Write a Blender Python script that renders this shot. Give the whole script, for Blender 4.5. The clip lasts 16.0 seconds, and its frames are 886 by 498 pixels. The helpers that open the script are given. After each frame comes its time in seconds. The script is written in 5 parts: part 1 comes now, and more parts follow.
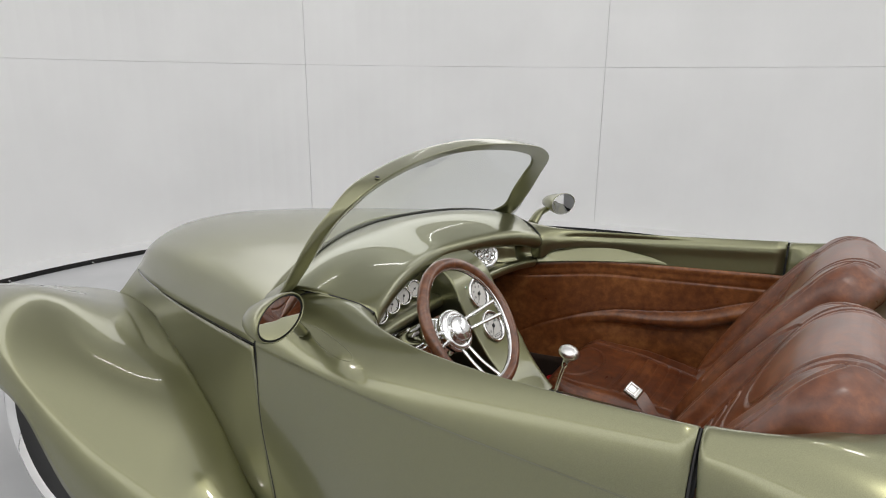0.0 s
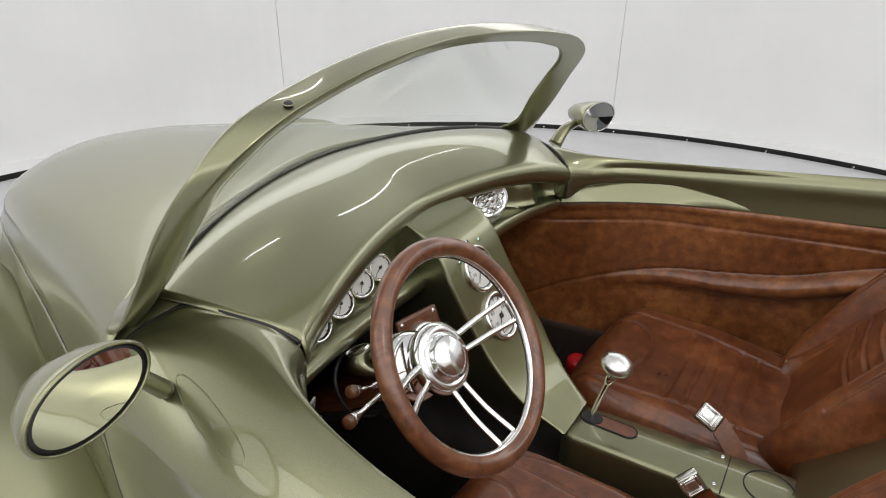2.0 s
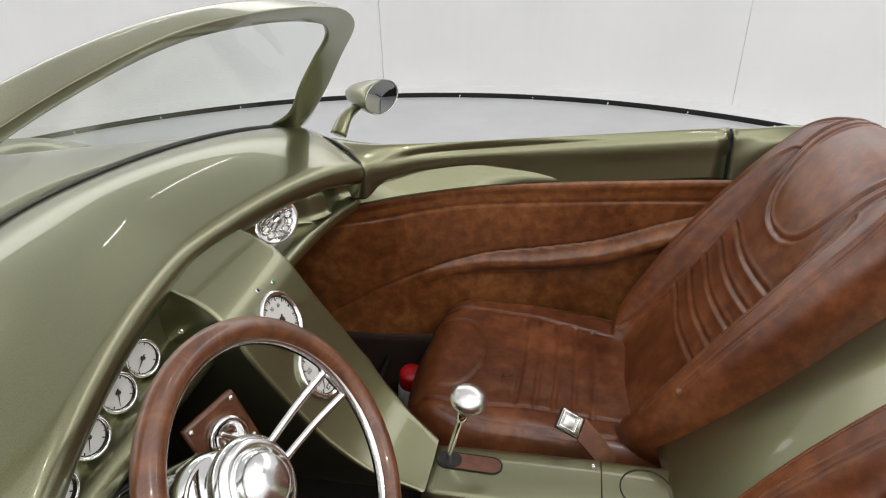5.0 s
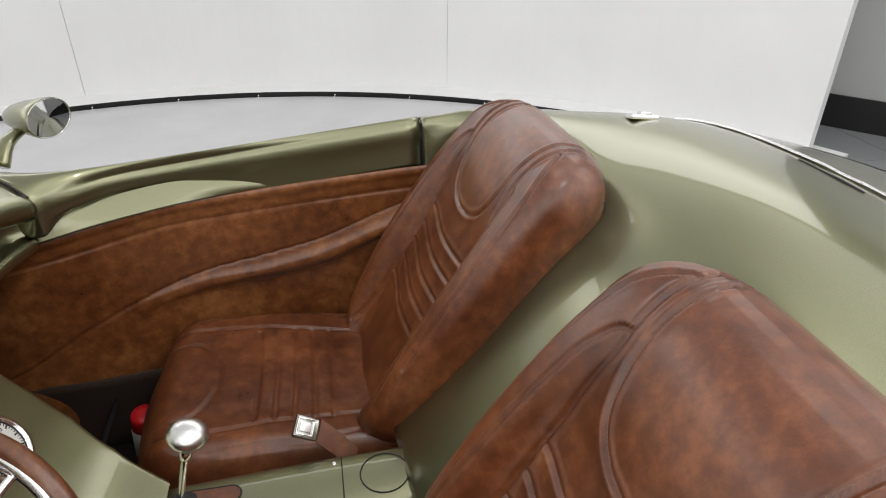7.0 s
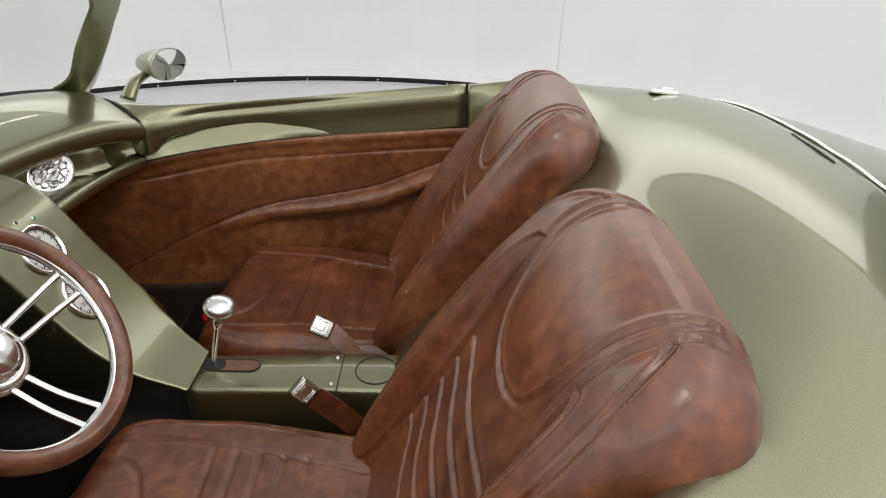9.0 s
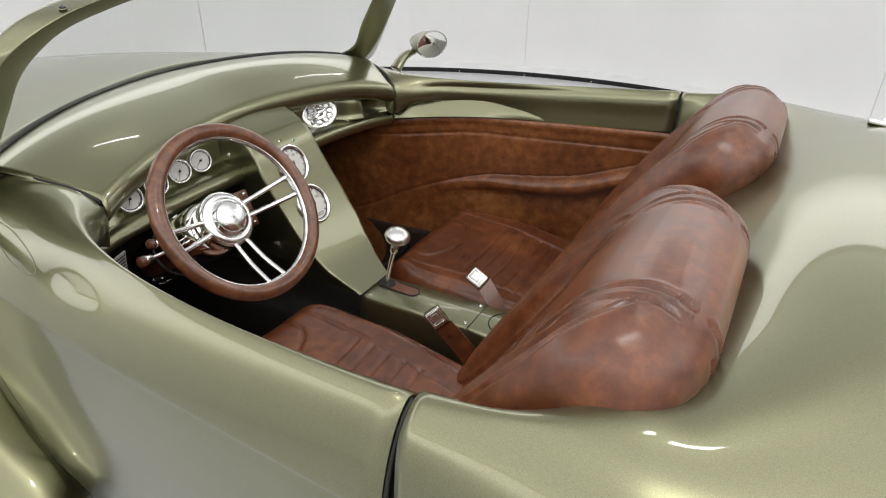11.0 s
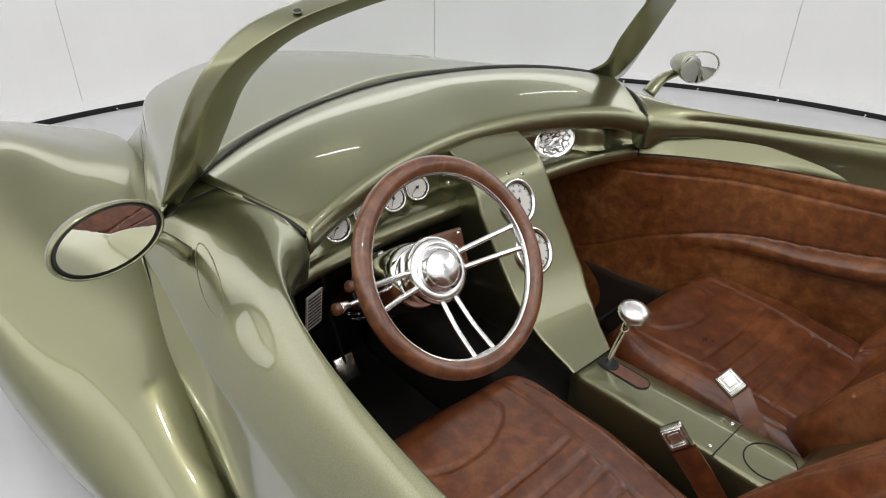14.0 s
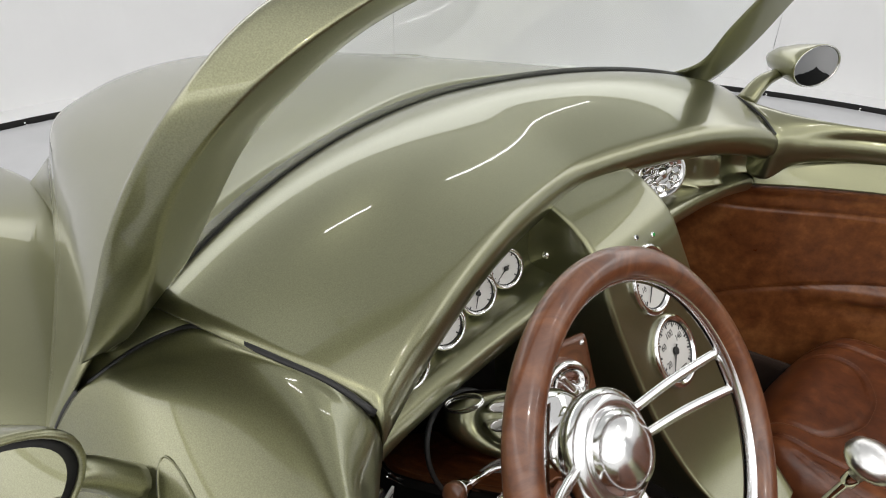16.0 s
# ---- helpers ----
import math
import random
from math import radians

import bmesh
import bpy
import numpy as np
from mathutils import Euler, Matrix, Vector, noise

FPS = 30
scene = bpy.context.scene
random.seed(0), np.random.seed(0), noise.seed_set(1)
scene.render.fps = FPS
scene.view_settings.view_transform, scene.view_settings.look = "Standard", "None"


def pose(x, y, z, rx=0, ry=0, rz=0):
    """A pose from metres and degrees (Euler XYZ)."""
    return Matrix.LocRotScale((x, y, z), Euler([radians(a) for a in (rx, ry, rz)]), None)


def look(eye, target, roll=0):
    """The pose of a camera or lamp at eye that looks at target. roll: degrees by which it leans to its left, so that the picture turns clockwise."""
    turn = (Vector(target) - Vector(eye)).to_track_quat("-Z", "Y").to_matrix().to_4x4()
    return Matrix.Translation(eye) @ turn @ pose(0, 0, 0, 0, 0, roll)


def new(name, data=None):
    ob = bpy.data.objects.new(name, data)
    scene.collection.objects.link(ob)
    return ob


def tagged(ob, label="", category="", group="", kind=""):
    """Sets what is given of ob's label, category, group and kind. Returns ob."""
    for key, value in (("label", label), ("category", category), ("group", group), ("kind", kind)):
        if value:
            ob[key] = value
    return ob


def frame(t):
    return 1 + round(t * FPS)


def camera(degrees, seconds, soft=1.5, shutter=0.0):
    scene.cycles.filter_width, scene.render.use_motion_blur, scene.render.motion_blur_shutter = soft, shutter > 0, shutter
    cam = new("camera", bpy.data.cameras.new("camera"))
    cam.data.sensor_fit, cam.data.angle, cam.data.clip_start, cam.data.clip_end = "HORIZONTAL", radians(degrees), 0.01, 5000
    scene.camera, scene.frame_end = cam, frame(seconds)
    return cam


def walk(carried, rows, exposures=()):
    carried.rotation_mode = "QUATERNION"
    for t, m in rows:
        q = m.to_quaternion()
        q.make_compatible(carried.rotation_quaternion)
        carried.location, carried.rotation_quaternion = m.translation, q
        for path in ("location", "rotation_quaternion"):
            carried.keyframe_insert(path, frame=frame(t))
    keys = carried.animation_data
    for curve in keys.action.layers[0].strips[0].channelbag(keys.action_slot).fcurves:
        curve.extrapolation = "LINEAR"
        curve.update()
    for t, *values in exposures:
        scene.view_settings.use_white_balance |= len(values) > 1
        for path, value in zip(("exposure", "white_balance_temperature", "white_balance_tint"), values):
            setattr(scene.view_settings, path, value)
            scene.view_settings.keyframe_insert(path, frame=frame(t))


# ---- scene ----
cam = camera(70.5, 16.0, soft=1.1)
PATH = [
    (0, (0.933, -1.619, 1.361), (-0.116, 0.001, 0.837), 0.5),
    (0.5, (0.832, -1.431, 1.346), (-0.204, 0.171, 0.743), 0.4),
    (1, (0.702, -1.277, 1.328), (-0.311, 0.314, 0.663), 0.4),
    (1.5, (0.637, -1.147, 1.313), (-0.364, 0.411, 0.558), 0.4),
    (2, (0.579, -1.011, 1.305), (-0.399, 0.509, 0.448), 0.4),
    (2.5, (0.51, -0.913, 1.288), (-0.443, 0.576, 0.352), 0.4),
    (3, (0.435, -0.856, 1.288), (-0.472, 0.644, 0.326), 0.3),
    (3.2, (0.415, -0.842, 1.288), (-0.464, 0.674, 0.323), 0.3),
    (5.3, (0.456, -0.747, 1.302), (0.257, 0.991, 0.331), -0.6),
    (5.5, (0.445, -0.737, 1.309), (0.369, 1.002, 0.325), 0.2),
    (6, (0.484, -0.733, 1.311), (0.592, 1.003, 0.323), 0.4),
    (6.5, (0.524, -0.736, 1.316), (0.781, 0.983, 0.326), 0.4),
    (7, (0.566, -0.753, 1.318), (0.918, 0.949, 0.328), 0.4),
    (7.5, (0.617, -0.772, 1.297), (0.993, 0.924, 0.305), 0.2),
    (8, (0.677, -0.822, 1.286), (1.011, 0.886, 0.3), 0.4),
    (8.5, (0.72, -0.885, 1.289), (0.891, 0.846, 0.302), 0.6),
    (9, (0.773, -0.985, 1.288), (0.742, 0.756, 0.305), 0.6),
    (9.5, (0.859, -1.077, 1.3), (0.602, 0.646, 0.318), 0.5),
    (10, (0.95, -1.093, 1.303), (0.465, 0.577, 0.316), 0.7),
    (10.2, (0.98, -1.098, 1.301), (0.405, 0.546, 0.317), 0.7),
    (12.3, (1.11, -1.06, 1.294), (0.034, 0.309, 0.309), 0.7),
    (12.5, (1.097, -1.046, 1.299), (0.001, 0.305, 0.312), 0.6),
    (13, (1.045, -0.997, 1.295), (-0.129, 0.287, 0.309), 0.6),
    (13.5, (0.976, -0.945, 1.282), (-0.291, 0.249, 0.298), 0.5),
    (14, (0.814, -0.913, 1.273), (-0.49, 0.244, 0.293), 0.6),
    (14.5, (0.666, -0.888, 1.243), (-0.638, 0.268, 0.261), 0.7),
    (15, (0.513, -0.848, 1.197), (-0.78, 0.342, 0.241), 0.3),
    (15.5, (0.383, -0.801, 1.177), (-0.863, 0.439, 0.223), 0.3),
    (16, (0.299, -0.735, 1.174), (-0.872, 0.549, 0.185), 1.0),
]
walk(cam, [(t, look(eye, target, roll)) for t, eye, target, roll in PATH], [(0.0, -0.25), (1.5, -0.1), (2.5, 0.0), (16.0, 0.0)])

# ---- light ----
world = bpy.data.worlds.new("studio_world")
scene.world = world
world.use_nodes = True
world.node_tree.nodes["Background"].inputs[0].default_value = (0.9, 0.93, 1.0, 1)
world.node_tree.nodes["Background"].inputs[1].default_value = 0.25


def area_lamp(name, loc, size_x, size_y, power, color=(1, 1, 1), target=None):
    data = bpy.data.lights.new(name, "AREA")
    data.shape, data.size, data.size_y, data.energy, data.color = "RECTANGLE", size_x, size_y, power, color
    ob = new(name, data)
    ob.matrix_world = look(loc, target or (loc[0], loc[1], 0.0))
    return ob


CX, CY, R_TABLE, R_WALL, Z_WALL, Z_CEIL = -0.09, 0.34, 3.655, 3.9, 3.2, 3.25
WALL_GLOW, CEILING_GLOW = 2.75, (1.5, 0.62)
# two thin bright tubes, two small spots and a stronger one under the added ceiling glow
for x, y in ((0.98, 0.86), (1.28, 0.70)):
    area_lamp("spot_lamp", (x, y, Z_CEIL - 0.12), 0.12, 0.12, 1.3, (1.0, 0.985, 0.96), (x, y + 0.001, 0.0))
area_lamp("ceiling_spot", (1.70, -0.95, Z_CEIL - 0.12), 0.10, 0.10, 10, (1.0, 0.97, 0.92), (0.2, -0.4, 0.4))
for x, y, sx, sy in ((-1.42, 1.1, 0.018, 0.6), (-1.30, 3.0, 0.018, 1.1)):
    area_lamp("strip_lamp", (x, y, Z_CEIL - 0.12), sx, sy, 1.4, (1.0, 0.99, 0.97), (x, y + 0.001, 0.0))


# ---- materials ----
def mat(name, color, rough=0.5, metal=0.0, coat=0.0, spec=0.5):
    m = bpy.data.materials.new(name)
    m.use_nodes = True
    b = m.node_tree.nodes["Principled BSDF"]
    b.inputs["Base Color"].default_value = (*color, 1)
    b.inputs["Roughness"].default_value = rough
    b.inputs["Metallic"].default_value = metal
    b.inputs["Coat Weight"].default_value = coat
    b.inputs["Coat Roughness"].default_value = 0.03
    b.inputs["Specular IOR Level"].default_value = spec
    return m


def shader(m):
    return m.node_tree, m.node_tree.nodes["Principled BSDF"]


def noise_tex(nt, scale, detail=4.0, rough=0.55, coords="Object"):
    tc = nt.nodes.new("ShaderNodeTexCoord")
    n = nt.nodes.new("ShaderNodeTexNoise")
    n.inputs["Scale"].default_value, n.inputs["Detail"].default_value, n.inputs["Roughness"].default_value = scale, detail, rough
    nt.links.new(tc.outputs[coords], n.inputs["Vector"])
    return n


def ramp(nt, src, stops):
    r = nt.nodes.new("ShaderNodeValToRGB")
    els = r.color_ramp.elements
    while len(els) < len(stops):
        els.new(0.5)
    for e, (p, c) in zip(els, stops):
        e.position, e.color = p, (*c, 1)
    nt.links.new(src, r.inputs[0])
    return r


def bump(nt, b, src, strength, distance):
    n = nt.nodes.new("ShaderNodeBump")
    n.inputs["Strength"].default_value, n.inputs["Distance"].default_value = strength, distance
    nt.links.new(src, n.inputs["Height"])
    nt.links.new(n.outputs[0], b.inputs["Normal"])


def grey(v):
    return (v, v, v)


PAINT = mat("champagne_olive_paint", (0.19, 0.18, 0.10), 0.31, 0.90, 0.85)
nt, b = shader(PAINT)
b.inputs["Coat IOR"].default_value = 1.55
n = noise_tex(nt, 900, 2)
r = ramp(nt, n.outputs[0], [(0.3, (0.183, 0.183, 0.102)), (0.7, (0.250, 0.250, 0.142))])
nt.links.new(r.outputs[0], b.inputs["Base Color"])

def leather(name, dark, middle, light):
    m = mat(name, (0.2, 0.07, 0.032), 0.36)
    nt, b = shader(m)
    broad, n = noise_tex(nt, 5, 4, 0.5), nt.nodes.new("ShaderNodeMix")
    mottle = noise_tex(nt, 34, 7, 0.66)
    n.inputs["Factor"].default_value = 0.55
    nt.links.new(broad.outputs[0], n.inputs["A"])
    nt.links.new(mottle.outputs[0], n.inputs["B"])
    r = ramp(nt, n.outputs[0], [(0.38, dark), (0.5, middle), (0.62, light)])
    nt.links.new(r.outputs[0], b.inputs["Base Color"])
    tc = nt.nodes.new("ShaderNodeTexCoord")
    v = nt.nodes.new("ShaderNodeTexVoronoi")
    v.inputs["Scale"].default_value = 380
    nt.links.new(tc.outputs["Object"], v.inputs["Vector"])
    wrinkle = noise_tex(nt, 45, 4, 0.6)
    both = nt.nodes.new("ShaderNodeMath")
    both.operation = "MULTIPLY_ADD"
    both.inputs[1].default_value = 0.35
    nt.links.new(v.outputs["Distance"], both.inputs[0])
    nt.links.new(wrinkle.outputs[0], both.inputs[2])
    bump(nt, b, both.outputs[0], 0.25, 0.0009)
    rr = ramp(nt, n.outputs[0], [(0.3, grey(0.26)), (0.7, grey(0.40))])
    nt.links.new(rr.outputs[0], b.inputs["Roughness"])
    b.inputs["Coat Weight"].default_value, b.inputs["Coat Roughness"].default_value = 0.35, 0.3
    return m


LEATHER = leather("brown_distressed_leather", (0.074, 0.0200, 0.0075), (0.134, 0.039, 0.0135), (0.222, 0.073, 0.025))
TAN_LEATHER = leather("orange_brown_distressed_leather", (0.105, 0.031, 0.0095), (0.190, 0.064, 0.019), (0.310, 0.120, 0.038))

CHROME = mat("chrome", (0.88, 0.88, 0.88), 0.06, 1.0)
POLISHED = mat("polished_aluminium", (0.8, 0.8, 0.8), 0.16, 1.0)
SATIN = mat("satin_aluminium", (0.78, 0.78, 0.77), 0.3, 1.0)
BRUSHED = mat("polished_hub_metal", (0.82, 0.82, 0.82), 0.17, 1.0)
BLACK = mat("black_rubber", (0.012, 0.012, 0.012), 0.55)
DARK = mat("dark_carpet", (0.014, 0.011, 0.009), 0.9)
nt, b = shader(DARK)
n = noise_tex(nt, 300, 3)
bump(nt, b, n.outputs[0], 0.6, 0.003)
DARK_BROWN = mat("dark_brown_carpet", (0.034, 0.018, 0.011), 0.9)
nt, b = shader(DARK_BROWN)
bump(nt, b, noise_tex(nt, 260, 3).outputs[0], 0.6, 0.003)
WOOD = mat("varnished_wood_rim", (0.2, 0.07, 0.028), 0.3, 0, 0.5)
nt, b = shader(WOOD)
n = noise_tex(nt, 22, 6, 0.65)
n.inputs["Distortion"].default_value = 1.5
r = ramp(nt, n.outputs[0], [(0.35, (0.075, 0.026, 0.012)), (0.5, (0.125, 0.045, 0.02)), (0.66, (0.185, 0.072, 0.031))])
nt.links.new(r.outputs[0], b.inputs["Base Color"])
bump(nt, b, noise_tex(nt, 420, 3).outputs[0], 0.12, 0.0006)
GLASS = bpy.data.materials.new("clear_glass")
GLASS.use_nodes = True
nt = GLASS.node_tree
nt.nodes.remove(nt.nodes["Principled BSDF"])
clear, gloss, facing, power, scale, mix = (nt.nodes.new("ShaderNode" + k) for k in ("BsdfTransparent", "BsdfGlossy", "LayerWeight", "Math", "Math", "MixShader"))
clear.inputs[0].default_value = (0.93, 0.95, 0.94, 1)
gloss.inputs["Roughness"].default_value = 0.01
power.operation, scale.operation = "POWER", "MULTIPLY_ADD"
power.inputs[1].default_value = 5.0
scale.inputs[1].default_value, scale.inputs[2].default_value = 0.7, 0.03
nt.links.new(facing.outputs["Facing"], power.inputs[0])
nt.links.new(power.outputs[0], scale.inputs[0])
nt.links.new(scale.outputs[0], mix.inputs[0])
nt.links.new(clear.outputs[0], mix.inputs[1])
nt.links.new(gloss.outputs[0], mix.inputs[2])
nt.links.new(mix.outputs[0], nt.nodes["Material Output"].inputs[0])
MIRROR = mat("mirror_glass", (0.9, 0.9, 0.9), 0.01, 1.0)
DIAL = mat("white_dial_face", (0.62, 0.61, 0.58), 0.4)
INK = mat("black_print", (0.015, 0.015, 0.015), 0.5)
WALL = mat("white_wall_paint", (0.80, 0.80, 0.80), 0.6)
nt, b = shader(WALL)
n = noise_tex(nt, 1.3, 4)
r = ramp(nt, n.outputs[0], [(0.3, grey(0.83)), (0.7, grey(0.88))])
nt.links.new(r.outputs[0], b.inputs["Base Color"])
FLOOR = mat("glossy_light_floor", (0.45, 0.455, 0.47), 0.22)
nt, b = shader(FLOOR)
n = noise_tex(nt, 2.0, 5)
r = ramp(nt, n.outputs[0], [(0.3, (0.53, 0.535, 0.55)), (0.7, (0.60, 0.605, 0.62))])
nt.links.new(r.outputs[0], b.inputs["Base Color"])
RED = mat("red_plastic", (0.5, 0.01, 0.015), 0.35)
WHITE = mat("white_label", (0.75, 0.75, 0.73), 0.5)
GREEN = mat("green_lens", (0.02, 0.3, 0.06), 0.2)
TILE = mat("grey_floor_tile", (0.30, 0.31, 0.32), 0.2)
GREYWALL = mat("grey_wall_paint", (0.55, 0.55, 0.55), 0.7)


# ---- mesh helpers ----
def spline(points, n=8):
    """Points along a smooth curve through the given ones (centripetal, so that uneven spacing gives no ripples)."""
    p = [Vector(q) for q in points]
    p = [2 * p[0] - p[1], *p, 2 * p[-1] - p[-2]]
    out = []
    for i in range(1, len(p) - 2):
        a, q, c, d = p[i - 1:i + 3]
        t1 = max(1e-5, (q - a).length) ** 0.5
        t2 = max(1e-5, (c - q).length) ** 0.5
        t3 = max(1e-5, (d - c).length) ** 0.5
        m1 = (c - q) - t2 * ((c - a) / (t1 + t2) - (q - a) / t1)
        m2 = (c - q) + t2 * ((d - c) / t3 - (d - q) / (t2 + t3))
        for k in range(n):
            u = k / n
            out.append(q + m1 * u + (3 * (c - q) - 2 * m1 - m2) * u * u + (2 * (q - c) + m1 + m2) * u ** 3)
    out.append(p[-2])
    return out


def mesh_of(name, verts, faces, material, smooth=True):
    me = bpy.data.meshes.new(name)
    me.from_pydata([tuple(v) for v in verts], [], faces)
    me.materials.append(material)
    if smooth:
        me.polygons.foreach_set("use_smooth", [True] * len(me.polygons))
    me.update()
    return me


def part(name, me, parent, label="", loc=None):
    ob = new(name, me)
    ob.parent = parent
    if loc is not None:
        ob.matrix_basis = loc
    return tagged(ob, label)


def grid(rows, closed_u=False, closed_v=False, flip=False, cap=False):
    """Verts and faces of a net of points: rows[i][j]."""
    nu, nv = len(rows), len(rows[0])
    verts = [Vector(p) for row in rows for p in row]
    faces = []
    for i in range(nu if closed_u else nu - 1):
        for j in range(nv if closed_v else nv - 1):
            a, b2, c, d = i * nv + j, i * nv + (j + 1) % nv, ((i + 1) % nu) * nv + (j + 1) % nv, ((i + 1) % nu) * nv + j
            faces.append((a, d, c, b2) if flip else (a, b2, c, d))
    if cap:
        faces.append(tuple(range(nv)) if flip else tuple(reversed(range(nv))))
        last = (nu - 1) * nv
        faces.append(tuple(last + j for j in (reversed(range(nv)) if flip else range(nv))))
    return verts, faces


def loft(stations, nu=6, nv=6, mid=False):
    """A smooth net through stations of control points; mid: they start on the middle plane and go on mirrored."""
    secs = [spline([(s[1][0], -s[1][1], s[1][2])] + list(s), nv)[nv:] for s in stations] if mid else [spline(s, nv) for s in stations]
    cols = [spline([sec[j] for sec in secs], nu) for j in range(len(secs[0]))]
    return [[col[i] for col in cols] for i in range(len(cols[0]))]


def sheet(name, rows, material, parent, label="", thick=0.004, flip=False, offset=-1.0, mirror=False):
    if mirror:
        rows = [[Vector((p[0], -p[1], p[2])) for p in row] for row in rows]
        flip = not flip
    ob = part(name, mesh_of(name, *grid(rows, flip=flip), material), parent, label)
    if thick:
        mod = ob.modifiers.new("thickness", "SOLIDIFY")
        mod.thickness, mod.offset, mod.use_rim = thick, offset, True
    return ob


def ring_frames(path, closed=False):
    """Frames along a path that don't twist."""
    path = [Vector(p) for p in path]
    n = len(path)
    tang = []
    for i in range(n):
        a = path[(i - 1) % n] if closed or i else path[0]
        c = path[(i + 1) % n] if closed or i < n - 1 else path[-1]
        tang.append((c - a).normalized())
    up = Vector((0, 0, 1)) if abs(tang[0].z) < 0.9 else Vector((1, 0, 0))
    side = tang[0].cross(up).normalized()
    out = []
    for p, t in zip(path, tang):
        side = (side - t * side.dot(t)).normalized()
        out.append((p, side, t.cross(side)))
    return out


def tube(path, radius, segs=10, closed=False, flat=1.0):
    rad = radius if isinstance(radius, (list, tuple)) else [radius] * len(path)
    rows = []
    for (p, a, c), q in zip(ring_frames(path, closed), rad):
        rows.append([p + q * (math.cos(w) * a + flat * math.sin(w) * c) for w in [2 * math.pi * k / segs for k in range(segs)]])
    return grid(rows, closed_u=closed, closed_v=True, cap=not closed, flip=False)


def lathe(profile, segs=32):
    """A turned form round z: profile of (radius, height)."""
    rows = [[Vector((q * math.cos(w), q * math.sin(w), h)) for w in [2 * math.pi * k / segs for k in range(segs)]] for q, h in profile]
    return grid(rows, closed_v=True, cap=True, flip=False)


def box(sx, sy, sz, bevel=0.0, segs=2):
    bm = bmesh.new()
    bmesh.ops.create_cube(bm, size=1)
    bmesh.ops.scale(bm, vec=(sx, sy, sz), verts=bm.verts)
    if bevel:
        bmesh.ops.bevel(bm, geom=bm.edges[:], offset=bevel, segments=segs, affect="EDGES", profile=0.7)
    bm.verts.index_update()
    out = [v.co.copy() for v in bm.verts], [tuple(v.index for v in f.verts) for f in bm.faces]
    bm.free()
    return out


def moved(geo, m):
    return [m @ Vector(v) for v in geo[0]], geo[1]


def joined(*geos):
    verts, faces = [], []
    for vs, fs in geos:
        k = len(verts)
        verts += list(vs)
        faces += [tuple(i + k for i in f) for f in fs]
    return verts, faces


def axis_pose(loc, z_dir, x_hint=(0, 1, 0)):
    """A pose at loc whose z points along z_dir."""
    z = Vector(z_dir).normalized()
    x = Vector(x_hint)
    x = (x - z * x.dot(z)).normalized()
    y = z.cross(x)
    m = Matrix((x, y, z)).transposed().to_4x4()
    m.translation = Vector(loc)
    return m


# ---- the studio ----
def arc_wall(a0, a1, radius, z0, z1, thick, steps):
    rows = []
    for k in range(steps + 1):
        a = radians(a0 + (a1 - a0) * k / steps)
        c, s = math.cos(a), math.sin(a)
        rows.append([(CX + q * c, CY + q * s, z) for q, z in ((radius, z0), (radius + thick, z0), (radius + thick, z1), (radius, z1))])
    return grid(rows, closed_v=True, cap=True, flip=True)


def disc(radius, z0, z1, segs=160):
    verts, faces = lathe([(radius, z0), (radius, z1)], segs)
    return [Vector((v[0] + CX, v[1] + CY, v[2])) for v in verts], faces


turntable = tagged(new("floor_turntable", mesh_of("floor_turntable", *disc(R_TABLE - 0.015, -0.12, 0.0), FLOOR, False)),
                   "round glossy pale grey turntable floor", "floor", kind="structure")
pit = tagged(new("turntable_gap", mesh_of("turntable_gap", *disc(R_TABLE + 0.3, -0.25, -0.06), BLACK, False)),
             "dark recessed gap round the turntable", "floor gap", kind="structure")
ledge = tagged(new("floor_ledge", mesh_of("floor_ledge", *arc_wall(26, 360, R_TABLE + 0.02, -0.1, 0.028, R_WALL - R_TABLE + 0.1, 120), WALL, False)),
               "white floor rim between turntable and wall", "floor rim", kind="structure")
riser = tagged(new("ledge_riser", mesh_of("ledge_riser", *arc_wall(26, 360, R_TABLE + 0.014, -0.1, 0.027, 0.005, 120), BLACK, False)),
               "black edge strip round the turntable", "trim", kind="structure")
wall = tagged(new("wall_round"), "curved white studio wall of painted panels", "wall", kind="structure")
# the last panel is unseen, added to brighten reflections from the rear
EDGES = [28.5, 65.2, 104.3, 144.7, 184.5, 224.5, 264.5, 304.5, 338.0, 369.0]
for a0, a1 in zip(EDGES, EDGES[1:]):
    for z0, z1 in ((0.0, 1.472), (1.474, Z_WALL)):
        part("wall_panel", mesh_of("wall_panel", *arc_wall(a0 + 0.02, a1 - 0.02, R_WALL, z0, z1, 0.06, 24), WALL), wall)
for ob in wall.children:
    ob.data.polygons.foreach_set("use_smooth", [False] * len(ob.data.polygons))
CEILING = mat("grey_ceiling", (0.30, 0.30, 0.30), 0.8)
tagged(new("ceiling", mesh_of("ceiling", *disc(R_WALL + 6.0, Z_CEIL, Z_CEIL + 0.1), CEILING, False)), "pale grey studio ceiling", "ceiling", kind="structure")

